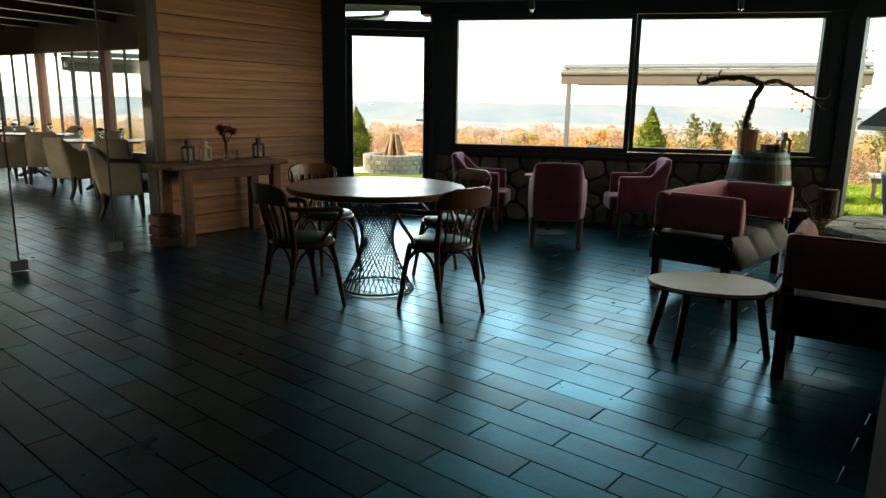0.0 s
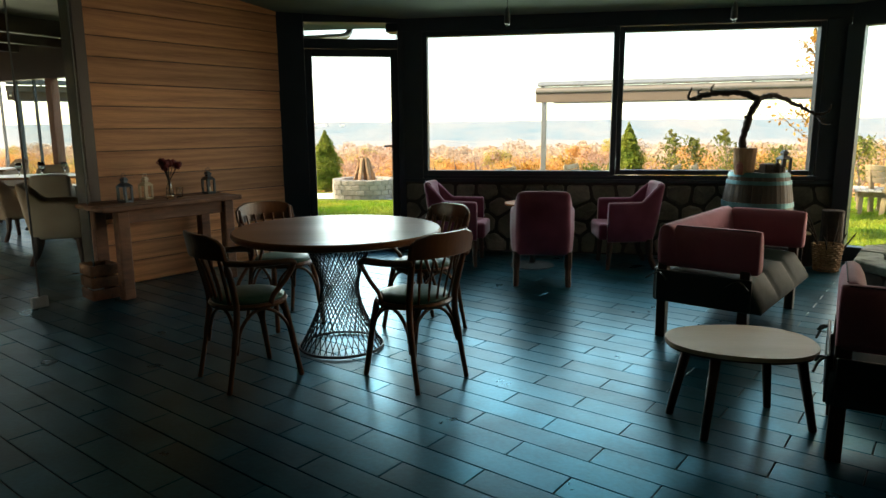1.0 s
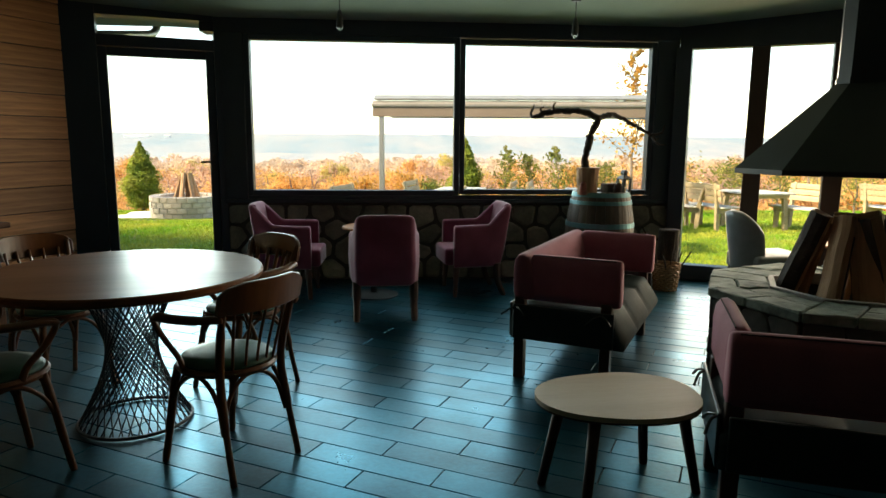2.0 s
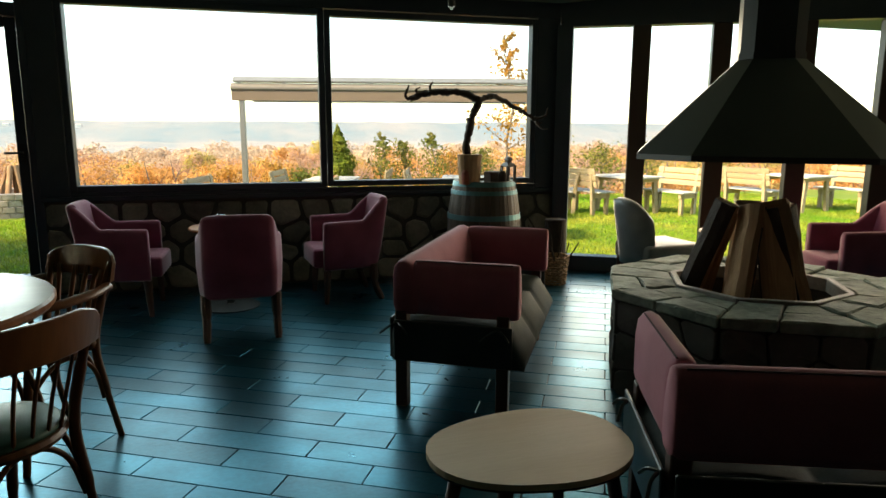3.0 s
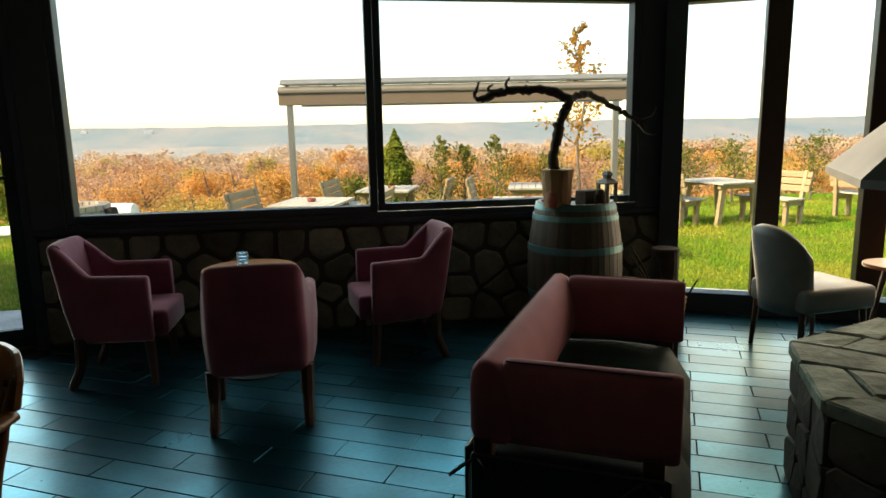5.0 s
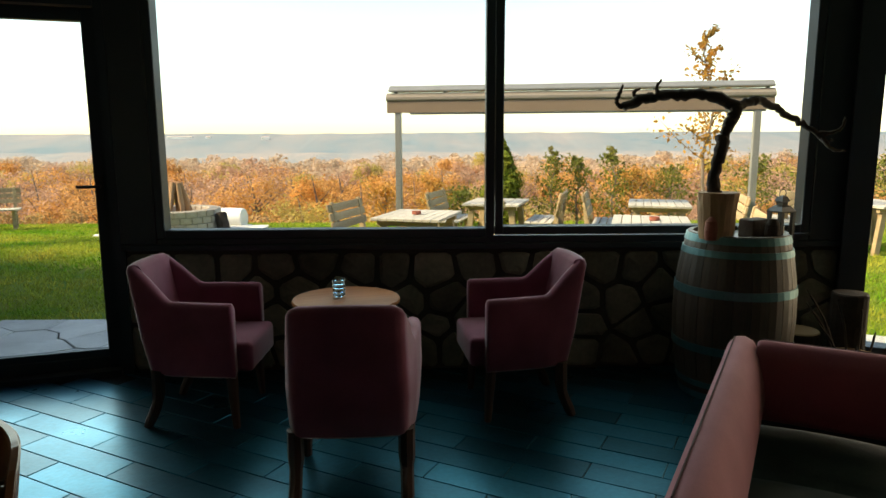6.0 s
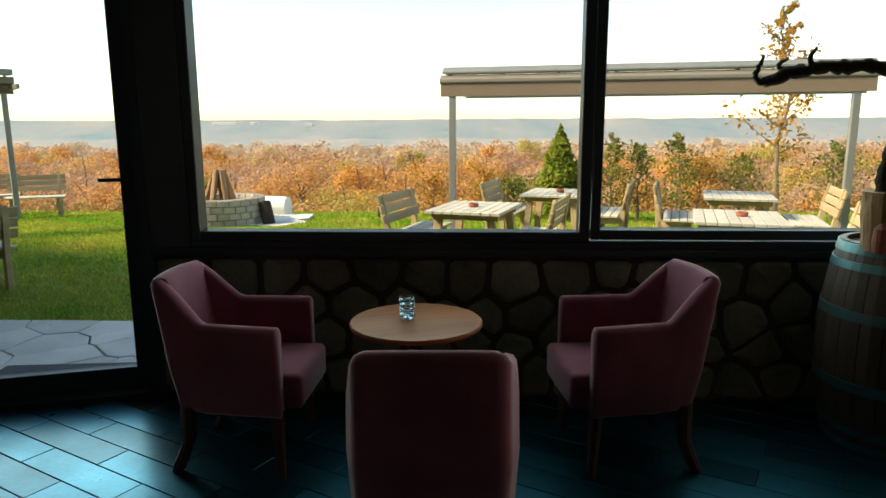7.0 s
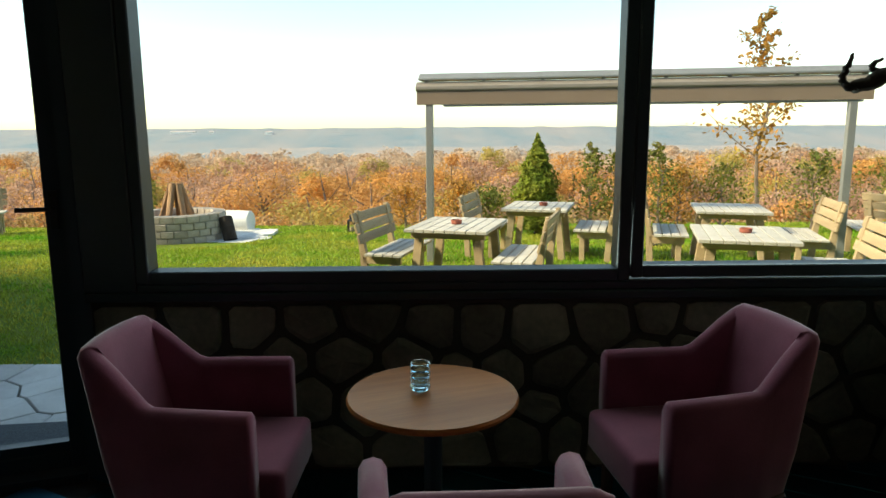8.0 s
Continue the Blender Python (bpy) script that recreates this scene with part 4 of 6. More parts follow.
PX, PY = PIT
for k, (bx, by, tx, ty, L, r, tn) in enumerate((
        (-0.29, 0.27, -0.11, 0.10, 0.84, 0.08, 150), (-0.25, -0.08, -0.09, 0.02, 0.82, 0.10, 230), (0.0, -0.27, 0.0, -0.08, 0.86, 0.115, 250),
        (0.22, -0.20, 0.06, -0.05, 0.84, 0.11, 300), (-0.13, 0.29, -0.06, 0.10, 0.78, 0.09, 130), (0.30, 0.05, 0.12, 0.06, 0.80, 0.10, 10), (0.10, 0.29, 0.03, 0.12, 0.80, 0.10, 80))):
    split_log(lean((PX + bx, PY + by, 0.27), (PX + tx, PY + ty, 1.0), tn), L * 0.9, r, 40 + k)


def hood(m):
    h = thing("fire_hood", m, "large black steel smoke hood hanging over the fire pit", "hood")

    def ring(half, cut):
        return [(half, -half + cut), (half, half - cut), (half - cut, half), (-half + cut, half), (-half, half - cut), (-half, -half + cut), (-half + cut, -half), (half - cut, -half)]
    levels = [(ring(0.642, 0.252), 1.222), (ring(0.642, 0.252), 1.25), (ring(0.152, 0.06), 1.74)]
    bm = bmesh.new()
    rows = [[bm.verts.new((x, y, z)) for x, y in r] for r, z in levels]
    inner = [[bm.verts.new((x * 0.97, y * 0.97, z + dz)) for x, y in r] for (r, z), dz in zip(levels, (0, 0, -0.02))]
    for g, flip in ((rows, False), (inner, True)):
        for a, b in zip(g, g[1:]):
            for k in range(8):
                f = (a[k], a[(k + 1) % 8], b[(k + 1) % 8], b[k])
                bm.faces.new(f[::-1] if flip else f)
    for k in range(8):
        bm.faces.new((rows[0][(k + 1) % 8], rows[0][k], inner[0][k], inner[0][(k + 1) % 8]))
    part("canopy", bm, M_STEEL, h, "sloping black steel canopy")
    bm = bmesh.new()
    rows = [[bm.verts.new((x, y, z)) for x, y in ring(0.154, 0.06)] for z in (1.735, 4.2)]
    for k in range(8):
        bm.faces.new((rows[0][k], rows[0][(k + 1) % 8], rows[1][(k + 1) % 8], rows[1][k]))
    part("flue", bm, M_STEEL, h, "black steel flue")
    bm = bmesh.new()
    rows = [[bm.verts.new((x, y, z)) for x, y in ring(0.161, 0.063)] for z in (1.727, 1.765)]
    for k in range(8):
        bm.faces.new((rows[0][k], rows[0][(k + 1) % 8], rows[1][(k + 1) % 8], rows[1][k]))
    part("collar", bm, M_STEEL, h)


hood(pose(4.09, 5.87, 0, 0, 0, 58))


# ---- barrel with vine branch ----
def barrel(m):
    b = thing("wine_barrel", m, "oak wine barrel with blue-grey steel hoops", "barrel")
    def rad(z):
        return 0.262 + 0.063 * (1 - ((z - 0.465) / 0.465) ** 2)
    n = 22
    bm = bmesh.new()
    w = 2 * math.pi / n
    rows = []
    for k in range(9):
        z = 0.93 * k / 8
        r = rad(z)
        rows.append([bm.verts.new((rr * math.cos(a), rr * math.sin(a), z)) for rr, a in ((r, -w / 2 + 0.006), (r + 0.002, 0), (r, w / 2 - 0.006), (r - 0.025, w / 2 - 0.006), (r - 0.025, -w / 2 + 0.006))])
    for a, c in zip(rows, rows[1:]):
        for k in range(5):
            bm.faces.new((a[k], a[(k + 1) % 5], c[(k + 1) % 5], c[k]))
    bm.faces.new(rows[0][::-1])
    bm.faces.new(rows[-1])
    first = part("stave", bm, M_BARREL, b, smooth=False)
    for k in range(1, n):
        again(first, pose(0, 0, 0, 0, 0, 360 / n * k))
    for z0, z1 in ((0.885, 0.925), (0.815, 0.85), (0.60, 0.645), (0.285, 0.33), (0.08, 0.115), (0.005, 0.045)):
        bm = bmesh.new()
        r0, r1 = rad(z0) + 0.002, rad(z1) + 0.002
        lathe(bm, [(r0 - 0.02, z0), (r0 + 0.004, z0), (r1 + 0.004, z1), (r1 - 0.02, z1)], 44)
        bmesh.ops.delete(bm, geom=[f for f in bm.faces if len(f.verts) > 4], context="FACES_ONLY")
        part("hoop", bm, M_HOOP, b, "riveted blue-grey steel hoop")
    bm = bmesh.new()
    lathe(bm, [(0.25, 0.885), (0.25, 0.905), (0.001, 0.906)], 40)
    part("lid", bm, M_BARREL, b)


BAR = (3.335, 8.365)
barrel(pose(*BAR, 0, 0, 0, 8))

bm = bmesh.new()
rng = random.Random(3)
rows = []
for k in range(6):
    z = 0.25 * k / 5
    rows.append([bm.verts.new(((0.088 + 0.018 * z / 0.25 + rng.uniform(-0.004, 0.004)) * math.cos(a), (0.088 + 0.018 * z / 0.25 + rng.uniform(-0.004, 0.004)) * math.sin(a), z)) for a in np.linspace(0, 2 * math.pi, 16, endpoint=False)])
for a, c in zip(rows, rows[1:]):
    for k in range(16):
        bm.faces.new((a[k], a[(k + 1) % 16], c[(k + 1) % 16], c[k]))
bm.faces.new(rows[0][::-1])
bm.faces.new(rows[-1])
stump = thing("log_stump", pose(3.165, 8.255, 0.907), "short pale log stump holding a dry vine branch", "log")
part("wood", bm, M_LOG, stump)


def vine(m):
    v = thing("vine_branch", m, "gnarled dry vine branch standing in the log stump", "branch")
    rng = random.Random(8)

    def limb(name, pts, r0, r1, wob=0.008):
        path = curve(pts, 7)
        n = len(path)
        path = [p + Vector((rng.uniform(-wob, wob), rng.uniform(-wob, wob), rng.uniform(-wob, wob))) if 0 < i < n - 1 else p for i, p in enumerate(path)]
        rs = [(r0 + (r1 - r0) * i / (n - 1)) * rng.uniform(0.9, 1.3) for i in range(n)]
        bm = bmesh.new()
        tube(bm, path, rs, 7)
        return part(name, bm, M_BARK, v, smooth=True)
    limb("stem", [(3.165, 8.255, 1.10), (3.14, 8.26, 1.20), (3.16, 8.265, 1.38), (3.205, 8.28, 1.50), (3.262, 8.31, 1.60)], 0.034, 0.028)
    limb("limb", [(3.262, 8.31, 1.60), (3.17, 8.33, 1.655), (3.02, 8.36, 1.675), (2.88, 8.4, 1.665), (2.77, 8.43, 1.65), (2.69, 8.46, 1.612)], 0.027, 0.024)
    limb("limb", [(3.262, 8.31, 1.60), (3.34, 8.36, 1.635), (3.45, 8.42, 1.64), (3.60, 8.50, 1.59), (3.75, 8.57, 1.53), (3.87, 8.60, 1.47)], 0.024, 0.014)
    for pts in ([(2.69, 8.46, 1.612), (2.655, 8.47, 1.64), (2.675, 8.47, 1.70), (2.69, 8.47, 1.735)], [(2.885, 8.4, 1.67), (2.85, 8.4, 1.71), (2.875, 8.4, 1.76)], [(2.77, 8.43, 1.66), (2.74, 8.44, 1.69), (2.775, 8.44, 1.715)],
                [(3.87, 8.60, 1.47), (3.92, 8.60, 1.42), (3.96, 8.58, 1.43)], [(3.87, 8.60, 1.47), (3.93, 8.56, 1.47), (3.97, 8.53, 1.50), (3.98, 8.52, 1.56)], [(3.9, 8.59, 1.44), (3.93, 8.54, 1.38), (3.99, 8.5, 1.37)]):
        limb("twig", pts, 0.014, 0.005, 0.004)


vine(pose(0, 0, 0))


def lantern(m, label="small black metal candle lantern", h=0.20, material=None, group="candle lanterns"):
    material = material or M_BLACK
    l = thing("lantern", m, label, "lantern", group)
    k = h / 0.2
    part("base", boxed(-0.042 * k, 0.042 * k, -0.042 * k, 0.042 * k, 0.0, 0.018 * k, bevel=0.004), material, l)
    for sx in (-1, 1):
        for sy in (-1, 1):
            part("post", boxed(sx * 0.034 * k - 0.008 * k, sx * 0.034 * k + 0.008 * k, sy * 0.034 * k - 0.008 * k, sy * 0.034 * k + 0.008 * k, 0.018 * k, 0.12 * k), material, l)
    bm = bmesh.new()
    lathe(bm, [(0.060 * k, 0.12 * k), (0.062 * k, 0.126 * k), (0.04 * k, 0.145 * k), (0.024 * k, 0.152 * k), (0.024 * k, 0.165 * k), (0.034 * k, 0.17 * k), (0.022 * k, 0.19 * k), (0.004 * k, 0.196 * k)], 4, m=pose(0, 0, 0, 0, 0, 45))
    roof = part("roof", bm, material, l)
    bm = bmesh.new()
    tube(bm, [(0.02 * k * math.cos(a), 0, 0.205 * k + 0.02 * k * math.sin(a)) for a in np.linspace(0, 2 * math.pi, 16, endpoint=False)], 0.0025, 5, closed=True)
    part("ring", bm, material, roof)
    bm = bmesh.new()
    box(bm, -0.033 * k, 0.033 * k, -0.033 * k, 0.033 * k, 0.019 * k, 0.119 * k)
    bmesh.ops.delete(bm, geom=[f for f in bm.faces if abs(f.normal.z) > 0.5], context="FACES_ONLY")
    o = part("glazing", bm, M_CLEAR, l, "clear glass sides")
    o.visible_shadow = False
    bm = bmesh.new()
    lathe(bm, [(0.018 * k, 0.019 * k), (0.018 * k, 0.055 * k), (0.001, 0.057 * k)], 12)
    part("candle", bm, M_PALE, l)


lantern(pose(3.515, 8.255, 0.907, 0, 0, 20), "blue-black metal candle lantern on the barrel", 0.235)
bm = bmesh.new()
box(bm, -0.075, 0.075, -0.05, 0.05, 0.0, 0.10, bevel=0.006)
bx = thing("wooden_block", pose(3.40, 8.30, 0.907, 0, 0, 25), "small dark weathered wooden box on the barrel", "box")
part("body", bm, M_BARK, bx)
bm = bmesh.new()
lathe(bm, [(0.032, 0), (0.04, 0.03), (0.036, 0.08), (0.02, 0.11), (0.001, 0.115)], 14)
pc = thing("pine_cone", pose(3.44, 8.19, 0.907), "dark pine cone on the barrel lid", "cone")
part("body", bm, M_BARK, pc)
bm = bmesh.new()
lathe(bm, [(0.03, 0), (0.035, 0.05), (0.03, 0.10), (0.012, 0.125)], 14)
pc = thing("clay_cup", pose(3.11, 8.19, 0.907), "small reddish clay cup on the barrel lid", "cup")
part("body", bm, M_TERRA, pc)


# ---- console table by the timber wall ----
def console(m):
    t = thing("console_table", m, "rustic reddish timber console table with thick square legs", "console table")
    for k in range(3):
        o = part("top_board", boxed(-0.645, 0.645, 0, 0.168, 0.728, 0.768, bevel=0.008), M_RUSTIC, t)
        o.matrix_basis = pose(0.01 * (k - 1), -0.256 + 0.172 * k, 0.002 * k)
    part("apron", boxed(-0.43, 0.45, -0.205, -0.18, 0.62, 0.727, bevel=0.004), M_RUSTIC, t)
    part("apron", boxed(-0.43, 0.45, 0.175, 0.20, 0.62, 0.727, bevel=0.004), M_RUSTIC, t)
    for x in (-0.485, 0.505):
        for y in (-0.19, 0.19):
            part("leg", boxed(x - 0.05, x + 0.05, y - 0.042, y + 0.042, 0.0, 0.727, bevel=0.010), M_RUSTIC, t, "rough square timber leg")


CON = TW @ pose(-1.605, -0.31, -0.037)
console(TW @ pose(-1.605, -0.31, 0))
lantern(CON @ pose(-0.335, 0.0, 0.807, 0, 0, 20), "black metal candle lantern on the console", 0.215)
lantern(CON @ pose(-0.10, 0.09, 0.807, 0, 0, 10), "whitewashed metal candle lantern on the console", 0.20, M_PALE)
lantern(CON @ pose(0.52, 0.09, 0.807, 0, 0, 5), "black metal candle lantern on the console", 0.215)


def flower_vase(m):
    v = thing("flower_vase", m, "clear glass bottle vase with dark red dried flowers", "vase")
    bm = bmesh.new()
    lathe(bm, [(0.032, 0.0), (0.035, 0.02), (0.030, 0.08), (0.016, 0.13), (0.020, 0.16), (0.017, 0.16), (0.013, 0.13), (0.026, 0.08), (0.03, 0.01), (0.001, 0.008)], 16)
    part("glass", bm, M_VASE, v, "clear glass")
    rng = random.Random(21)
    for k in range(12):
        a, s = rng.uniform(0, 6.28), rng.uniform(0.02, 0.085)
        top = Vector((s * math.cos(a), s * math.sin(a), rng.uniform(0.27, 0.33)))
        bm = bmesh.new()
        tube(bm, [(0, 0, 0.03), (0.1 * top.x, 0.1 * top.y, 0.16), top], 0.003, 5)
        part("stem", bm, M_BARK, v)
        bm = bmesh.new()
        for i in range(40):
            d = Vector((rng.gauss(0, 1), rng.gauss(0, 1), rng.gauss(0, 0.7))).normalized()
            c = top + d * 0.026
            u = d.orthogonal().normalized() * 0.017
            w = d.cross(u).normalized() * 0.012
            bm.faces.new([bm.verts.new(p) for p in (c - u, c + w + d * 0.006, c + u + d * 0.009, c - w)])
        part("flower", bm, M_FLOWER, v, "dark red dried flower head")


flower_vase(CON @ pose(0.045, -0.04, 0.807))
bm = bmesh.new()
lathe(bm, [(0.026, 0.0), (0.028, 0.03), (0.03, 0.1), (0.027, 0.1), (0.024, 0.02), (0.001, 0.012)], 16)
gl = thing("drinking_glass", CON @ pose(0.115, -0.08, 0.807), "clear empty glass on the console", "glass")
part("body", bm, M_VASE, gl)


def crate(m):
    c = thing("wooden_crate", m, "open slatted wooden crate standing under the console", "crate")
    for z in (0.0, 0.1, 0.2):
        for y in (-0.1, 0.1):
            part("slat", boxed(-0.11, 0.11, y - 0.007, y + 0.007, z + 0.005, z + 0.09, bevel=0.002), M_RUSTIC, c)
        for x in (-0.117, 0.117):
            part("slat", boxed(x - 0.007, x + 0.007, -0.107, 0.107, z + 0.005, z + 0.09, bevel=0.002), M_RUSTIC, c)
    part("bottom", boxed(-0.108, 0.108, -0.092, 0.092, 0.006, 0.014), M_RUSTIC, c)


crate(TW @ pose(-2.19, -0.26, 0, 0, 0, 84))

# ---- beside the barrel ----
bm = bmesh.new()
lathe(bm, [(0.105, 0.0), (0.1, 0.02), (0.098, 0.54), (0.092, 0.55), (0.001, 0.552)], 18)
lg = thing("log_round", pose(4.07, 8.46, 0), "tall dark log standing in the corner", "log")
part("wood", bm, M_BARK, lg)
bm = bmesh.new()
lathe(bm, [(0.13, 0.0), (0.125, 0.30), (0.12, 0.31)], 18)
lg = thing("log_round", pose(3.80, 8.50, 0), "short dark log with a pale cut top", "log")
part("bark", bm, M_BARK, lg)
bm = bmesh.new()
lathe(bm, [(0.117, 0.31), (0.114, 0.318), (0.001, 0.319)], 18)
part("cut_face", bm, M_PALE, lg, "pale sawn face")


def basket(m):
    b = thing("wicker_basket", m, "round wicker basket with dry twigs", "basket")
    bm = bmesh.new()
    for k in range(12):
        z = 0.01 + 0.022 * k
        r = 0.10 + 0.025 * k / 11
        tube(bm, [((r + 0.006 * (-1) ** (i + k)) * Vector((math.cos(a), math.sin(a), 0)) + Vector((0, 0, z))) for i, a in enumerate(np.linspace(0, 2 * math.pi, 24, endpoint=False))], 0.010, 5, closed=True)
    part("weave", bm, M_WICKER, b, "woven wicker wall")
    rng = random.Random(31)
    for k in range(9):
        a = rng.uniform(0, 6.28)
        bm = bmesh.new()
        tip = Vector((0.25 * math.cos(a), 0.25 * math.sin(a), rng.uniform(0.34, 0.6)))
        tube(bm, curve([(0.03 * math.cos(a), 0.03 * math.sin(a), 0.03), tip * 0.6 + Vector((0.02, 0, 0.03)), tip], 4), [0.007] * 8 + [0.003], 5)
        part("twig", bm, M_BARK, b)


basket(pose(3.95, 8.20, 0))


# ---- beyond the fire pit ----
def wing_chair(m):
    c = thing("side_chair", m, "grey leather chair with a curved high back", "chair")
    bm = bmesh.new()
    rows = []
    for k in range(13):
        a = radians(-62 + 124 * k / 12)
        u = abs(a) / radians(62)
        top = 0.83 - 0.18 * u ** 2.5
        thick = 0.10 - 0.045 * u ** 2
        ring = []
        for d, z in ((0, 0.28), (0.01, 0.45), (0.0, 0.60), (0.0, top - 0.06), (0.02, top - 0.018), (0.5, top), (0.98, top - 0.02), (1.0, top - 0.07), (0.95, 0.55), (0.8, 0.36), (0.7, 0.28)):
            r = 0.19 + thick * d
            slant = 0.16 * max(0.0, z - 0.36) ** 1.2
            ring.append(bm.verts.new((r * math.sin(a), -r * math.cos(a) - slant, z)))
        rows.append(ring)
    for a, b in zip(rows, rows[1:]):
        for k in range(11):
            bm.faces.new((a[k], a[(k + 1) % 11], b[(k + 1) % 11], b[k]))
    bm.faces.new(rows[0][::-1])
    bm.faces.new(rows[-1])
    bmesh.ops.recalc_face_normals(bm, faces=bm.faces)
    part("backrest", bm, M_CHAIR, c, smooth=True)
    part("seat", boxed(-0.24, 0.24, -0.20, 0.34, 0.30, 0.45, bevel=0.035, seg=3), M_CHAIR, c, smooth=True)
    for x in (-0.19, 0.19):
        for y in (-0.17, 0.28):
            bm = bmesh.new()
            tube(bm, [(x, y, 0.31), (x * 1.08, y * 1.1, 0.0)], [0.022, 0.014], 8)
            part("leg", bm, M_LEG, c)


wing_chair(pose(4.58, 7.66, 0, 0, 0, -84))


def side_table(m):
    t = thing("side_table", m, "small rounded wooden side table on slim legs", "table")
    out = [((0.27 + 0.03 * math.cos(3 * a)) * math.cos(a), (0.25 + 0.02 * math.cos(3 * a)) * math.sin(a)) for a in np.linspace(0, 2 * math.pi, 40, endpoint=False)]
    bm = bmesh.new()
    prism(bm, out, 0.475, 0.50, bevel=0.004, axes="xy")
    part("tabletop", bm, M_TOP, t)
    for a in (30, 150, 270):
        bm = bmesh.new()
        x, y = math.cos(radians(a)), math.sin(radians(a))
        tube(bm, [(0.15 * x, 0.15 * y, 0.476), (0.23 * x, 0.23 * y, 0)], [0.02, 0.013], 8)
        part("leg", bm, M_LEG, t)


ST = (5.42, 7.72)
side_table(pose(*ST, 0, 0, 0, 10))
lantern(pose(5.35, 7.63, 0.502, 0, 0, 25), "grey-green metal candle lantern on the side table", 0.24, M_HOOP)
copy_thing(arm, pose(5.78, 6.78, 0, 0, 0, 72))["label"] = "rose velvet tub armchair behind the fire pit"

# dark counter end close to where the walk begins
bc = thing("bar_counter", pose(2.035, 1.9, 0, 0, 0, -20), "dark timber end panel of a counter", "counter")
part("panel", boxed(0.0, 0.5, -0.2, 0.2, 0.0, 1.02, bevel=0.006), M_MATT, bc)
part("worktop", boxed(-0.003, 0.52, -0.22, 0.22, 1.022, 1.05, bevel=0.004), M_MATT, bc)


# ---- pendant lamps ----
def pendant(x, y, z):
    p = thing("pendant_lamp", pose(x, y, 0), "black pendant lamp holder with an unlit clear bulb", "lamp", "pendant lamps")
    bm = bmesh.new()
    tube(bm, [(0, 0, z + 0.12), (0, 0, ceil_z(y) - 0.02)], 0.004, 6)
    part("cable", bm, M_BLACK, p)
    bm = bmesh.new()
    lathe(bm, [(0.022, z), (0.028, z + 0.008), (0.028, z + 0.07), (0.018, z + 0.13), (0.006, z + 0.15)], 14)
    socket = part("holder", bm, M_BLACK, p)
    bm = bmesh.new()
    lathe(bm, [(0.002, z - 0.022), (0.012, z - 0.016), (0.016, z), (0.012, z + 0.006)], 14)
    part("bulb", bm, M_VASE, socket, "unlit clear bulb", smooth=True)
    bm = bmesh.new()
    lathe(bm, [(0.04, ceil_z(y) - 0.025), (0.045, ceil_z(y) + 0.01)], 16)
    part("rose", bm, M_BLACK, p)


pendant(0.92, 7.9, 2.30)
pendant(2.90, 7.9, 2.28)


# ---- dining room furniture ----
M_BEIGE = mat("beige_fabric", (0.46, 0.33, 0.22), (0.36, 0.25, 0.165), rough=0.8, scale=5, bscale=120, bump=0.1)
dch = tub_chair(M_BEIGE, "dining_tub_chair", "beige upholstered tub chair with dark wooden legs", "chairs of the dining room", 0.56)
dch.matrix_basis = pose(-3.78, 7.65, 0, 0, 0, -55)
for x, y, r in ((-5.45, 8.90, -15), (-4.88, 8.95, 40), (-7.1, 10.2, 40), (-7.55, 9.85, -30), (-6.2, 10.55, 205), (-8.9, 11.7, -120), (-8.6, 12.4, 160), (-10.9, 12.2, -60)):
    copy_thing(dch, pose(x, y, 0, 0, 0, r))


def dining_table(m):
    t = thing("dining_table", m, "rectangular dark table on a black cast pedestal", "table", "tables of the dining room")
    part("tabletop", boxed(-0.6, 0.6, -0.40, 0.40, 0.72, 0.75, bevel=0.005), M_TOP, t)
    bm = bmesh.new()
    lathe(bm, [(0.05, 0.05), (0.035, 0.12), (0.05, 0.2), (0.03, 0.3), (0.03, 0.66), (0.06, 0.719)], 14)
    part("column", bm, M_STEEL, t)
    for a in (45, 135, 225, 315):
        bm = bmesh.new()
        x, y = math.cos(radians(a)), math.sin(radians(a))
        tube(bm, curve([(0, 0, 0.12), (0.15 * x, 0.15 * y, 0.09), (0.3 * x, 0.3 * y, 0.03)], 4), [0.03] * 8 + [0.02], 6)
        part("foot", bm, M_STEEL, t)
    return t


dt = dining_table(pose(-5.65, 9.72, 0, 0, 0, 30))
tops = [(-5.65, 9.72)]
for x, y, r in ((-8.0, 10.95, 30), (-10.3, 12.6, 18)):
    copy_thing(dt, pose(x, y, 0, 0, 0, r))
    tops.append((x, y))
bm = bmesh.new()
lathe(bm, [(0.034, 0.0), (0.008, 0.006), (0.006, 0.07), (0.03, 0.09), (0.045, 0.13), (0.036, 0.175), (0.034, 0.175), (0.042, 0.13), (0.027, 0.094), (0.001, 0.085)], 14)
gob = thing("wine_glass", pose(tops[0][0] + 0.2, tops[0][1] - 0.2, 0.751), "clear stemmed wine glass set on a dining table", "glass", "wine glasses on the tables")
part("body", bm, M_VASE, gob, smooth=True)
for x, y in tops:
    for dx, dy in ((0.2, -0.2), (-0.2, -0.15), (-0.15, 0.2), (0.22, 0.2)):
        if (x, y) != tops[0] or (dx, dy) != (0.2, -0.2):
            copy_thing(gob, pose(x + dx, y + dy, 0.751))


# ---- outdoors: the ground ----
def ground_z(x, y):
    r = max(0.0, y - 14.8)
    z = -0.25 - 0.05 * min(r, 6.0)
    if y > 20.8:
        z = float(np.interp(y, (20.8, 24, 30, 45, 80, 160, 300, 520), (-0.55, -1.9, -3.0, -3.8, -4.8, -7.0, -11.0, -43.0)))
    return z


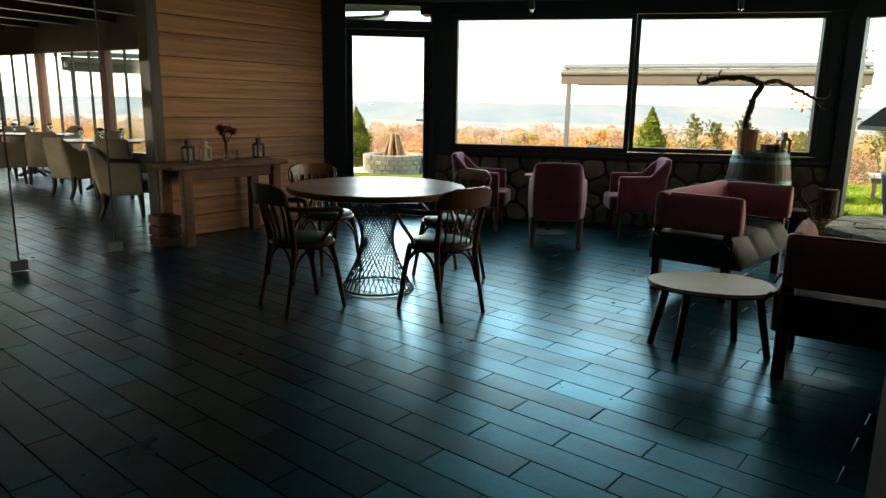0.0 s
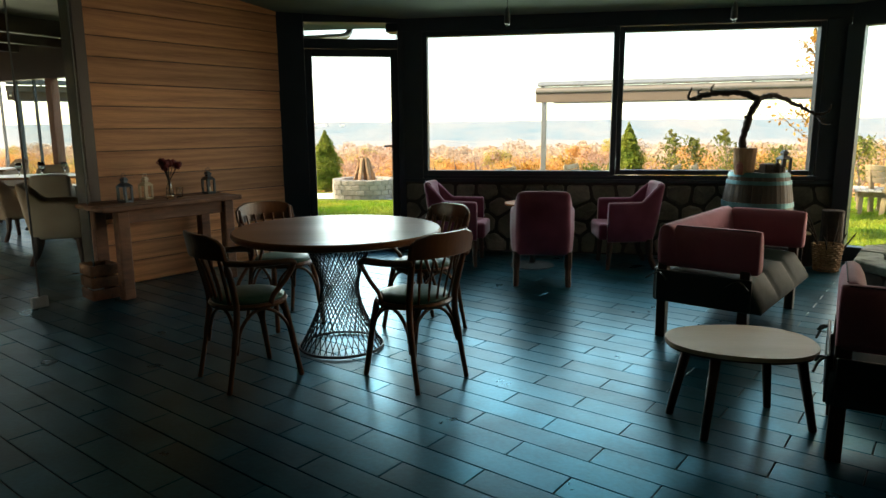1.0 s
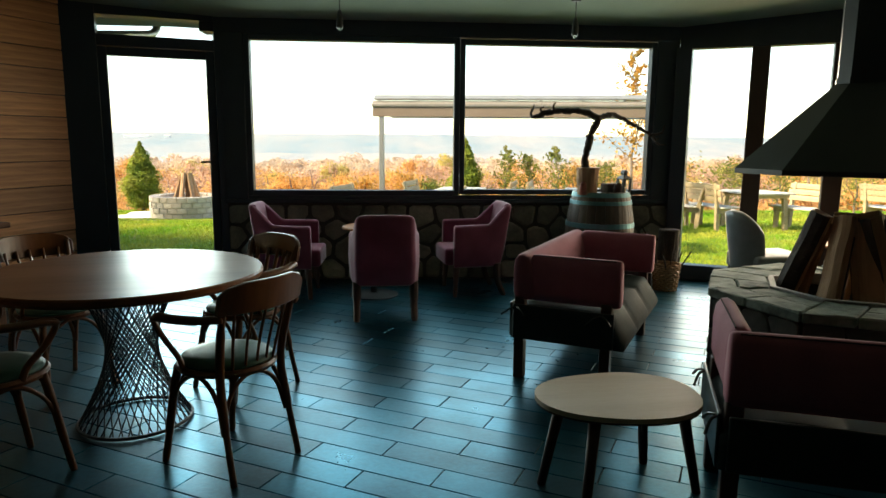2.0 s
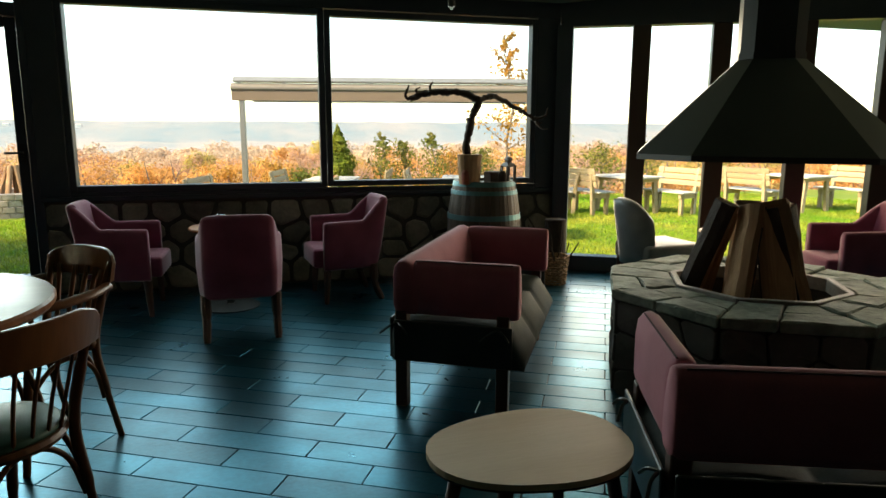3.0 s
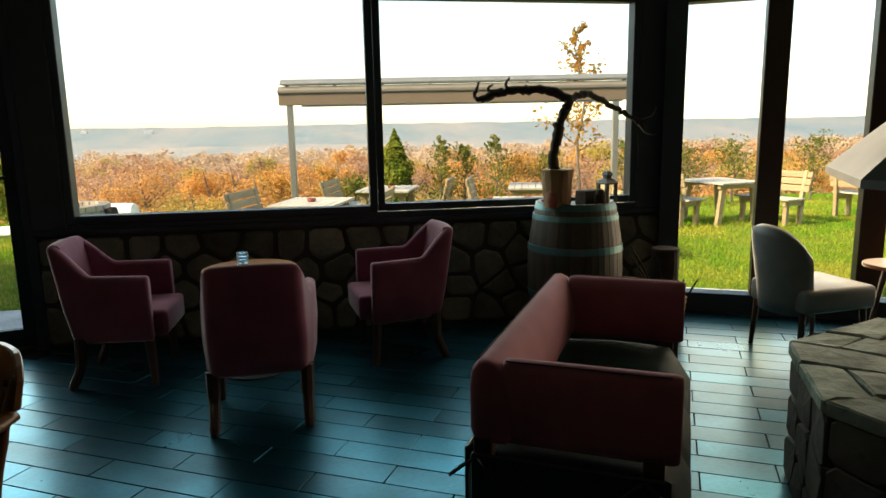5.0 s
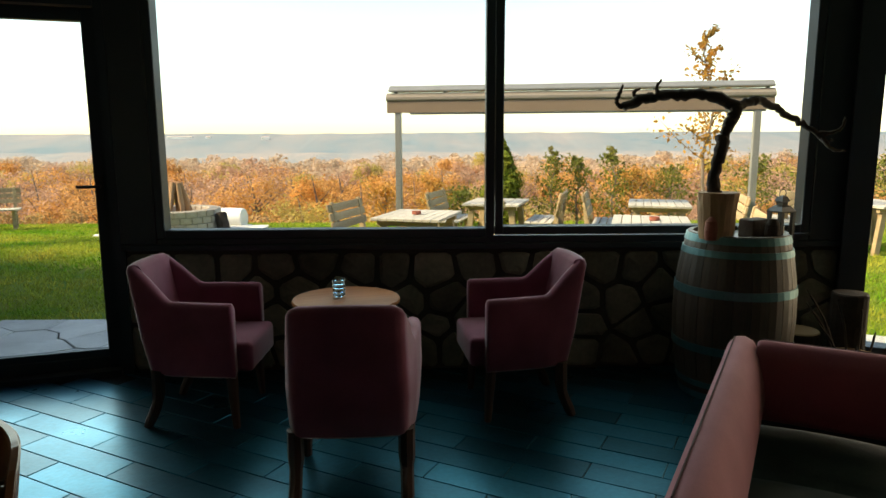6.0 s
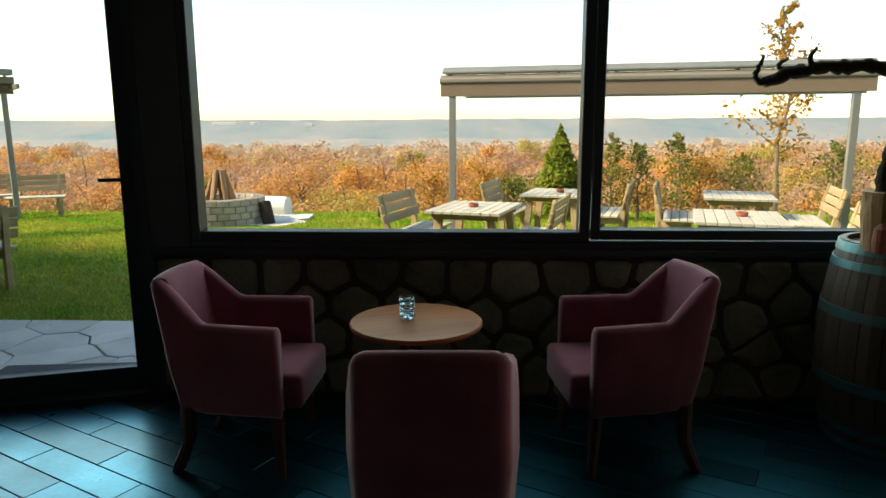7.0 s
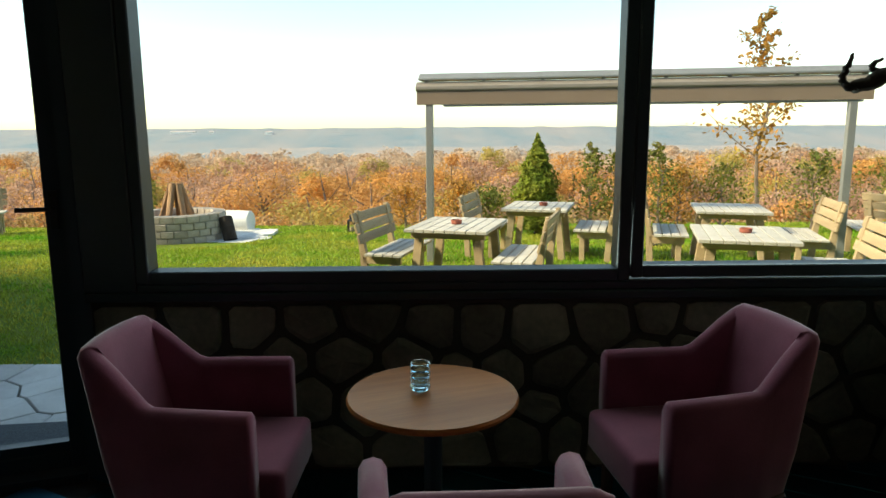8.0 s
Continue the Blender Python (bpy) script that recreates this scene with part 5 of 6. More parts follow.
bm = bmesh.new()
xs = [-3000, -900, -300, -120, -60, -35, -22, -16, -12, -8, -4, 0, 4, 8, 12, 16, 22, 35, 60, 120, 300, 900, 3000]
ys = [-400, -60, -10, 4, 8.4, 10, 12, 14, 15, 16, 17, 18, 19, 20, 20.8, 22, 24, 28, 34, 45, 60, 90, 130, 165, 240, 330, 480, 520, 900, 1500, 2400]
grid = [[bm.verts.new((x, y, ground_z(x, y) if y > 8 else -0.25)) for x in xs] for y in ys]
for j in range(len(ys) - 1):
    for i in range(len(xs) - 1):
        bm.faces.new((grid[j][i], grid[j][i + 1], grid[j + 1][i + 1], grid[j + 1][i]))
tagged(link("ground", bm, M_GRASS), "green and straw-coloured lawn sloping down to a wooded valley", "ground", kind="structure")


bm = bmesh.new()
ys2 = [21.2, 22, 24, 28, 34, 45, 60, 90, 130, 165, 240, 330, 420]
grid = [[bm.verts.new((x, y, ground_z(x, y) + 0.12)) for x in xs[1:-1]] for y in ys2]
for j in range(len(ys2) - 1):
    for i in range(len(xs) - 3):
        bm.faces.new((grid[j][i], grid[j][i + 1], grid[j + 1][i + 1], grid[j + 1][i]))
tagged(link("forest_floor", bm, M_LITTER), "brown leaf litter on the wooded slope", "ground", kind="structure")


def painted_haze_material(name, c1, c2, scale):
    """Distance with the haze painted into its base colour: pale, flat tones."""
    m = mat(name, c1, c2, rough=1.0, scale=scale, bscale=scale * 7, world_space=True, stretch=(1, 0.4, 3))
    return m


def ridge(name, dist, half, base, heights, seed, material, label):
    rng = random.Random(seed)
    bm = bmesh.new()
    n = 300
    rows = []
    for k in range(n + 1):
        x = -half + 2 * half * k / n
        h = heights[0] + heights[1] * noise.noise((k * 0.033 + seed, 0.3, 0)) + heights[2] * noise.noise((k * 0.45 + seed, 1.3, 0))
        rows.append([bm.verts.new((x, dist, base)), bm.verts.new((x, dist + 0.35 * dist, h)), bm.verts.new((x, dist + 0.6 * dist, base))])
    for a, b in zip(rows, rows[1:]):
        for k in range(2):
            bm.faces.new((a[k], b[k], b[k + 1], a[k + 1]))
    tagged(link(name, bm, material), label, "hills", kind="structure")


ridge("backdrop", 330, 1500, -60, (-13.5, 3, 1.2), 4, painted_haze_material("haze_near", (0.30, 0.20, 0.13), (0.19, 0.18, 0.165), 0.02), "hazy brownish fields on the valley floor")
ridge("backdrop", 800, 3000, -60, (-22, 7, 2.5), 9, painted_haze_material("haze_mid", (0.16, 0.20, 0.225), (0.33, 0.265, 0.235), 0.008), "hazy blue-grey hills across the valley")
ridge("backdrop", 1500, 3600, -60, (18, 4, 3.0), 14, painted_haze_material("haze_far", (0.12, 0.18, 0.215), (0.25, 0.235, 0.235), 0.004), "hazy pale blue-grey far ridge on the horizon")


def far_house(x, y, z, w, h):
    b = thing("far_building", pose(x, y, z, 0, 0, 8), "small white hall on the far hillside", "building", "halls on the horizon")
    part("wall", boxed(-w / 2, w / 2, -6, 6, -8, h), M_WHITEWALL, b)
    bm = bmesh.new()
    prism(bm, [(-6.4, h), (0, h + 1.6), (6.4, h)], -w / 2 - 0.4, w / 2 + 0.4, axes="yz")
    part("roof", bm, M_ROOFTILE, b)


M_WHITEWALL = mat("white_wall", (0.8, 0.79, 0.76), (0.7, 0.68, 0.64), rough=0.8, scale=0.2)
M_ROOFTILE = mat("pale_roof", (0.55, 0.42, 0.38), (0.45, 0.34, 0.30), rough=0.8, scale=0.3)
far_house(-702, 1935, 4.5, 66, 4.5)
far_house(-622, 1935, 4.5, 12, 4)
far_house(-457, 1915, 1.0, 20, 6)


# ---- eaves, gutter and downpipe over the patio door ----
ev = structure("roof_eaves", DW, "brown timber eaves with a grey gutter", "eaves")
part("soffit", boxed(-3.2, 0.9, 0.2, 1.0, 2.60, 2.66), M_BROWNFRAME, ev)
part("fascia", boxed(-3.2, 0.9, 1.0, 1.03, 2.55, 2.72), M_BROWNFRAME, ev)
bm = bmesh.new()
tube(bm, curve([(-0.55, 0.95, 2.60), (-0.55, 0.93, 2.50), (-0.62, 0.75, 2.42), (-0.85, 0.45, 2.36), (-1.15, 0.30, 2.30), (-1.2, 0.27, 2.1), (-1.2, 0.27, -0.2)], 5), 0.04, 10)
part("downpipe", bm, M_ZINC, ev, "grey metal downpipe elbow")


# ---- benches and tables on the lawn ----
def bench():
    """Faces +y; origin on the ground under the seat's middle."""
    b = thing("garden_bench", pose(0, 0, 0), "pale pine garden bench with a slatted back", "bench", "garden benches")
    L = 1.1
    first = part("seat_slat", boxed(-L / 2, L / 2, -0.048, 0.048, -0.014, 0.014, bevel=0.004), M_BENCHTOP, b)
    first.matrix_basis = pose(0, -0.15, 0.44)
    for k in range(1, 4):
        again(first, pose(0, -0.15 + 0.106 * k, 0.44))
    slat = part("back_slat", boxed(-L / 2, L / 2, -0.05, 0.05, -0.014, 0.014, bevel=0.004), M_BENCH, b)
    slat.matrix_basis = pose(0, -0.262, 0.60, 90 + 14, 0, 0)
    for k in range(1, 3):
        again(slat, pose(0, -0.262 - 0.03 * k, 0.60 + 0.115 * k, 90 + 14, 0, 0))
    for x in (-L / 2 + 0.12, L / 2 - 0.12):
        part("front_leg", boxed(x - 0.035, x + 0.035, 0.07, 0.14, 0.0, 0.425, bevel=0.004), M_BENCH, b)
        part("rail", boxed(x - 0.03, x + 0.03, -0.26, 0.17, 0.33, 0.425, bevel=0.004), M_BENCH, b)
        bm = bmesh.new()
        prism(bm, [(-0.27, 0.0), (-0.19, 0.0), (-0.215, 0.43), (-0.305, 0.90), (-0.345, 0.90), (-0.29, 0.43)], x - 0.03, x + 0.03, bevel=0.004, axes="yz")
        part("back_post", bm, M_BENCH, b)
    return b


def lawn_table():
    t = thing("garden_table", pose(0, 0, 0), "weathered pale slatted garden table on splayed timber legs", "table", "garden tables")
    first = part("top_slat", boxed(-0.052, 0.052, -0.56, 0.56, 0.69, 0.725, bevel=0.004), M_BENCHTOP, t)
    first.matrix_basis = pose(-0.392, 0, 0)
    for k in range(1, 8):
        again(first, pose(-0.392 + 0.112 * k, 0, 0))
    for y in (-0.42, 0.42):
        part("batten", boxed(-0.40, 0.40, y - 0.035, y + 0.035, 0.62, 0.689, bevel=0.004), M_BENCH, t)
        for x in (-1, 1):
            bm = bmesh.new()
            prism(bm, [(x * 0.27, 0.62), (x * 0.36, 0.62), (x * 0.43, 0.0), (x * 0.34, 0.0)], y - 0.035, y + 0.035, bevel=0.004, axes="xz")
            part("leg", bm, M_BENCH, t)
    return t


bn, tb = bench(), lawn_table()
T = -17
bspots = [(0.80, 13.50, T - 90), (2.12, 13.02, T + 90), (2.02, 15.75, T - 90), (3.42, 15.32, T + 90), (4.28, 14.70, T - 90), (5.78, 14.25, T + 90), (4.98, 12.1, T + 90), (7.15, 15.1, 70),
          (7.55, 14.70, -75), (9.05, 14.25, 105), (10.95, 14.2, -75), (12.9, 13.9, 100), (-7.75, 19.1, -155), (-3.85, 11.8, 55), (-9.1, 19.6, -150)]
for k, (x, y, r) in enumerate(bspots):
    m = pose(x, y, ground_z(x, y), 0, 0, r)
    if k:
        copy_thing(bn, m)
    else:
        bn.matrix_basis = m
tspots = [(1.46, 13.38, T), (2.70, 15.55, T), (4.24, 12.55, T), (5.10, 14.80, T), (8.35, 14.6, 10), (11.9, 14.1, 12), (-9.3, 18.5, 30)]
for k, (x, y, r) in enumerate(tspots):
    m = pose(x, y, ground_z(x, y), 0, 0, r)
    if k:
        copy_thing(tb, m)
    else:
        tb.matrix_basis = m
bm = bmesh.new()
lathe(bm, [(0.05, 0.0), (0.06, 0.01), (0.06, 0.045), (0.052, 0.045), (0.048, 0.015), (0.001, 0.012)], 18)
ash = thing("ashtray", pose(1.44, 13.35, ground_z(0, 13.3) + 0.726), "round terracotta ashtray on a garden table", "ashtray", "ashtrays outside")
part("bowl", bm, M_TERRA, ash)
copy_thing(ash, pose(4.28, 12.55, ground_z(0, 12.5) + 0.726))
copy_thing(ash, pose(2.75, 15.5, ground_z(0, 15.5) + 0.726))
for x, y in ((-0.45, 19.3), (4.75, 16.6)):
    lantern(pose(x, y, ground_z(x, y)), "dark metal garden lantern on the lawn", 0.36, M_BLACK, "garden lanterns")


# ---- awnings ----
def awning(m, L, label):
    """Front edge along x from 0 to L, roof sloping back to +y."""
    a = thing("awning", m, label, "awning", "garden awnings")
    gz = -0.16
    for x in (0.16, L - 0.2):
        part("post", boxed(x - 0.045, x + 0.045, 0.0, 0.09, gz, 2.0, bevel=0.006), M_ALU, a, "grey metal post")
    part("valance", boxed(0.0, L, -0.012, 0.0, 1.99, 2.165, bevel=0.003), M_AWNING, a, "beige canvas valance")
    part("bottom_bar", boxed(0.35, L - 0.1, 0.002, 0.05, 1.965, 1.99, bevel=0.004), M_ALU, a)
    bm = bmesh.new()
    prism(bm, [(-0.022, 2.165), (-0.035, 2.185), (-0.035, 2.225), (0.05, 2.285), (0.14, 2.28), (0.14, 2.165)], -0.01, L + 0.01, bevel=0.004, axes="yz")
    part("front_profile", bm, M_CASSETTE, a, "beige cassette edge")
    for k in range(int(L / 0.75) + 1):
        part("bracket", boxed(0.1 + 0.75 * k, 0.14 + 0.75 * k, 0.05, 0.12, 2.27, 2.335), M_ALU, a)
    bm = bmesh.new()
    prism(bm, [(0.0, 2.305), (0.0, 2.33), (0.10, 2.395), (0.30, 2.40), (0.30, 2.305)], 0.02, L, bevel=0.004, axes="yz")
    part("top_rail", bm, M_ALU, a, "grey metal roller rail")
    for x in (0.05, L - 0.06):
        part("side_arm", boxed(x - 0.025, x + 0.025, 0.09, 0.9, 2.05, 2.13, bevel=0.004), M_ALU, a)


awning(along((0.98, 14.98), (6.33, 13.95)) @ pose(0, 0, -0.165), 5.45, "long beige retractable awning on grey metal posts")
awning(along((-6.6, 17.1), (-10.5, 13.6)) @ pose(0, 0, 0), 4.5, "beige retractable awning beyond the patio door")


# ---- round brick fire ring on its paving ----
FR = (-3.42, 18.1)
FRZ = ground_z(*FR)


def brick_ring(m):
    f = thing("brick_fire_ring", m, "low round fire ring of pale bricks", "fire pit")
    bm = bmesh.new()
    lathe(bm, [(0.62, 0.0), (0.80, 0.0), (0.80, 0.49), (0.62, 0.49), (0.62, 0.05)], 48)
    part("mortar_core", bm, M_MORTAR2, f)
    n = 24
    bm = bmesh.new()
    w = 2 * math.pi / n
    rows = []
    for a in (-w / 2 + 0.008, 0, w / 2 - 0.008):
        rows.append([bm.verts.new((r * math.cos(a), r * math.sin(a), z)) for r, z in ((0.60, 0.0), (0.825, 0.0), (0.825, 0.112), (0.60, 0.112))])
    for a, b in zip(rows, rows[1:]):
        for k in range(4):
            bm.faces.new((a[k], b[k], b[(k + 1) % 4], a[(k + 1) % 4]))
    bm.faces.new(rows[0])
    bm.faces.new(rows[-1][::-1])
    bmesh.ops.recalc_face_normals(bm, faces=bm.faces)
    bmesh.ops.bevel(bm, geom=list(bm.edges), offset=0.008, segments=1, affect="EDGES")
    rng = random.Random(4)
    first = part("brick", bm, M_BRICK, f)
    for c in range(4):
        for k in range(n):
            mm = pose(0, 0, 0.004 + c * 0.123, 0, 0, 360 / n * (k + (0.5 if c % 2 else 0)) + rng.uniform(-0.4, 0.4)) @ Matrix.Diagonal((rng.uniform(0.985, 1.012), 1, 1, 1))
            if c == 0 and k == 0:
                first.matrix_basis = mm
            else:
                again(first, mm)


M_DRUM = mat("white_plastic", (0.78, 0.78, 0.75), (0.66, 0.66, 0.63), rough=0.5, scale=4)
M_MORTAR2 = mat("pale_mortar", (0.3, 0.27, 0.23), (0.2, 0.18, 0.16), rough=0.95, scale=12)
brick_ring(pose(*FR, FRZ + 0.015))
for k in range(7):
    a = 2 * math.pi * k / 7
    split_log(lean((FR[0] + 0.34 * math.cos(a), FR[1] + 0.34 * math.sin(a), FRZ + 0.10), (FR[0] + 0.07 * math.cos(a), FR[1] + 0.07 * math.sin(a), FRZ + 1.0), math.degrees(a) + 180), 0.95, 0.075, 70 + k,
              "firewood_stick", "pale split log stacked upright in the brick ring", "logs in the brick ring", bark=False)
tk = thing("leaning_log", lean((FR[0] + 1.0, FR[1] - 0.25, FRZ + 0.02), (FR[0] + 0.86, FR[1] - 0.1, FRZ + 0.5), 0), "dark log leaning on the brick ring", "log")
bm = bmesh.new()
lathe(bm, [(0.12, 0.0), (0.12, 0.42), (0.11, 0.43)], 12)
part("bark", bm, M_BARK, tk)


bm = bmesh.new()
lathe(bm, [(0.04, -0.45), (0.19, -0.45), (0.215, -0.43), (0.225, -0.2), (0.225, 0.2), (0.215, 0.43), (0.19, 0.45), (0.04, 0.45)], 28, m=pose(0, 0, 0.225, 0, 90, 0))
dr = thing("plastic_drum", pose(FR[0] + 0.55, FR[1] + 1.25, ground_z(FR[0], FR[1] + 1.25), 0, 0, -8), "white plastic drum lying on its side behind the brick ring", "drum")
part("body", bm, M_DRUM, dr, smooth=False)


def paving(name, m, outline_test, w, h, cell, seed, label, z):
    p = thing(name, m, label, "paving", kind="structure")
    rng = random.Random(seed)
    nx, ny = round(w / cell), round(h / cell)
    seeds = [((i + 0.5 + rng.uniform(-0.38, 0.38)) * w / nx, (j + 0.5 + rng.uniform(-0.38, 0.38)) * h / ny) for j in range(ny) for i in range(nx)]
    for poly in cells(seeds, w, h):
        c = (sum(q[0] for q in poly) / len(poly), sum(q[1] for q in poly) / len(poly))
        if not outline_test(*c):
            continue
        ol = [(c[0] + (x - c[0]) * 0.972, c[1] + (y - c[1]) * 0.972) for x, y in poly]
        bm = bmesh.new()
        prism(bm, ol, 0.0, z + rng.uniform(-0.003, 0.003), bevel=0.005, axes="xy")
        part("flagstone", bm, M_PAVE, p)


paving("pavement", pose(FR[0] - 1.9, FR[1] - 1.9, FRZ - 0.03), lambda x, y: (x - 1.9) ** 2 + (y - 1.9) ** 2 < 1.62 ** 2, 3.8, 3.8, 0.36, 2, "round pale flagstone paving about the brick ring", 0.055)
paving("pavement_door", pose(-3.6, 8.2, -0.26), lambda x, y: y < 2.55 - 0.35 * max(0, x - 2.2) - 0.15 * math.sin(x * 2.1) and y > 0.3 + 0.1 * x, 8.0, 2.6, 0.42, 6, "pale crazy-paved path along the house", 0.06)
paving("pavement_east", GZ @ pose(0.2, 0.3, -0.26), lambda x, y: y < 1.25 + 0.12 * math.sin(x * 3), 6.0, 1.4, 0.42, 7, "pale crazy-paved path along the glazing", 0.06)
mt = structure("doormat_strip", pose(-1.3, 9.54, 0, 0, 0, 6), "strip of dark grey gravel at the threshold", "gravel")
part("gravel", boxed(-0.48, 0.48, -0.2, 0.17, -0.25, -0.183, bevel=0.01), mat("grey_gravel", (0.10, 0.12, 0.14), (0.05, 0.06, 0.07), rough=0.9, scale=60, bscale=160, bump=1.0), mt)


# ---- plants ----
def leaves_mesh(name, centres, normals, sizes, material, aspect=0.55):
    """Many small leaf quads, folded along the middle, as one mesh."""
    c, d = np.asarray(centres, float), np.asarray(normals, float)
    n = len(c)
    d /= np.linalg.norm(d, axis=1)[:, None] + 1e-9
    r = np.random.normal(size=(n, 3))
    u = np.cross(d, r)
    u /= np.linalg.norm(u, axis=1)[:, None] + 1e-9
    w = np.cross(d, u)
    s = np.asarray(sizes, float)[:, None]
    v = np.stack([c - u * s, c + w * s * aspect + d * s * 0.2, c + u * s, c - w * s * aspect + d * s * 0.2], axis=1).reshape(-1, 3)
    me = bpy.data.meshes.new(name)
    me.from_pydata(v.tolist(), [], np.arange(4 * n).reshape(n, 4).tolist())
    me.materials.append(material)
    return me


def put(name, me, parent=None):
    o = new(name, me)
    o.parent = parent
    return o


def cypress(m, h, r, seed, label):
    t = thing("cypress", m, label, "tree", "conifers on the lawn edge")
    bm = bmesh.new()
    tube(bm, [(0, 0, -0.1), (0.02, 0, h * 0.5), (0, 0, h * 0.95)], [0.05, 0.035, 0.01], 7)
    part("trunk", bm, M_TRUNK, t)
    rs = np.random.RandomState(seed)
    n = 9000
    z = rs.beta(1.1, 1.5, n)
    a = rs.uniform(0, 2 * np.pi, n)
    lump = 0.80 + 0.20 * np.sin(a * 4 + z * 13 + seed) * np.sin(z * 31 + 3 * a)
    prof = np.where(z < 0.3, 0.72 + 0.28 * np.sin(z / 0.3 * np.pi / 2), np.clip(1 - (np.maximum(0, z - 0.3) / 0.7) ** 1.45, 0.03, 1))
    rr = r * prof * lump * np.sqrt(rs.uniform(0.3, 1.0, n)) * rs.uniform(0.85, 1.15, n)
    c = np.stack([rr * np.cos(a), rr * np.sin(a), 0.04 + z * h + 0.25 * rr + rs.normal(0, 0.03, n)], 1)
    d = np.stack([np.cos(a), np.sin(a), np.full(n, 0.9)], 1) + rs.normal(0, 0.5, (n, 3))
    np.random.seed(seed)
    put("crown", leaves_mesh("crown", c, d, rs.uniform(0.028, 0.06, n), M_CYPRESS, 0.4), t)


cypress(pose(3.15, 18.7, ground_z(3, 18.7)), 1.80, 0.50, 3, "dense green young cypress at the lawn edge")
cypress(pose(-5.3, 20.5, ground_z(-5.3, 20.5)), 1.75, 0.55, 8, "bushy green young cypress near the brick ring")


def leafy(name, m, h, spread, n_limbs, n_leaf, size, material, seed, label, trunk_r=0.03, low=0.25, group="shrubs on the lawn edge", category="shrub"):
    """Trunk, forking limbs and leaves strung along the twigs."""
    t = thing(name, m, label, category, group)
    rng = random.Random(seed)
    bm = bmesh.new()
    stem = [Vector((0.04 * h * math.sin(k * 1.3 + seed) * k / 8, 0.03 * h * math.cos(k * 1.7 + seed) * k / 8, h * k / 8)) for k in range(9)]
    tube(bm, stem, [trunk_r * (1 - 0.85 * k / 8) for k in range(9)], 6)
    part("trunk", bm, M_TRUNK, t)
    cs, ds = [], []
    limbs = bmesh.new()
    for k in range(n_limbs):
        f = low + (0.97 - low) * (k + 0.5) / n_limbs
        i = min(7, int(f * 8))
        root = stem[i].lerp(stem[i + 1], f * 8 - i)
        a = k * 2.399 + rng.uniform(-0.4, 0.4)
        ln = spread * (0.35 + 0.75 * math.sin(math.pi * min(0.95, max(0.1, f * 0.85 + 0.12)))) * rng.uniform(0.6, 1.15) * (1.2 - 0.75 * f)
        tip = root + Vector((ln * math.cos(a), ln * math.sin(a), ln * rng.uniform(0.4, 1.1)))
        mid = root.lerp(tip, 0.5) + Vector((0, 0, -0.06 * ln))
        path = curve([root, mid, tip], 4)
        tube(limbs, path, [trunk_r * 0.35 * (1 - 0.7 * j / (len(path) - 1)) for j in range(len(path))], 5)
        for j in range(n_leaf):
            q = path[min(len(path) - 1, int((0.2 + 0.8 * rng.random()) * len(path)))]
            off = Vector((rng.gauss(0, 1), rng.gauss(0, 1), rng.gauss(0, 1))) * (0.16 if category == "tree" else 0.26) * ln
            cs.append(q + off)
            ds.append((rng.gauss(0, 0.7), rng.gauss(0, 0.7), rng.uniform(0.1, 1.0)))
    part("limbs", limbs, M_TRUNK, t)
    np.random.seed(seed)
    put("crown", leaves_mesh("crown", [tuple(c) for c in cs], ds, [size * rng.uniform(0.6, 1.25) for _ in cs], material, 0.5), t)


for k, (x, y, h, sp, ma) in enumerate(((4.15, 18.6, 1.6, 0.28, M_SHRUB), (4.75, 18.9, 1.45, 0.34, M_SHRUB), (5.35, 18.3, 1.6, 0.32, M_SHRUB), (5.9, 18.8, 1.15, 0.38, M_MAPLE), (6.6, 18.5, 1.2, 0.4, M_SHRUB), (8.4, 18.6, 1.4, 0.45, M_SHRUB),
                                       (1.7, 19.6, 0.9, 0.4, M_MAPLE), (0.6, 20.0, 0.75, 0.4, M_MAPLE), (9.6, 18.0, 1.2, 0.5, M_SHRUB), (11.2, 18.6, 1.3, 0.5, M_SHRUB), (13.0, 18.2, 1.4, 0.5, M_SHRUB), (2.3, 19.3, 0.7, 0.35, M_SHRUB))):
    leafy("shrub", pose(x, y, ground_z(x, y) - 0.03), h * 1.08, sp * 1.45, 20, 44, 0.042, ma, 50 + k, "loose upright shrub with small %s leaves" % ("green" if ma is M_SHRUB else "yellow-orange"), low=0.1)
leafy("maple_tree", pose(7.5, 19.0, ground_z(7.5, 19)), 4.15, 0.85, 22, 48, 0.062, M_MAPLE, 77, "slender young tree with orange autumn leaves", 0.045, 0.3, "young trees", "tree")


# ---- the autumn woods on the slope, one mass of leaves ----
def canopy_z(y):
    return float(np.interp(y, (21, 24, 30, 45, 80, 160, 300), (-0.75, -0.65, -0.6, -0.8, -1.5, -3.4, -6.8)))


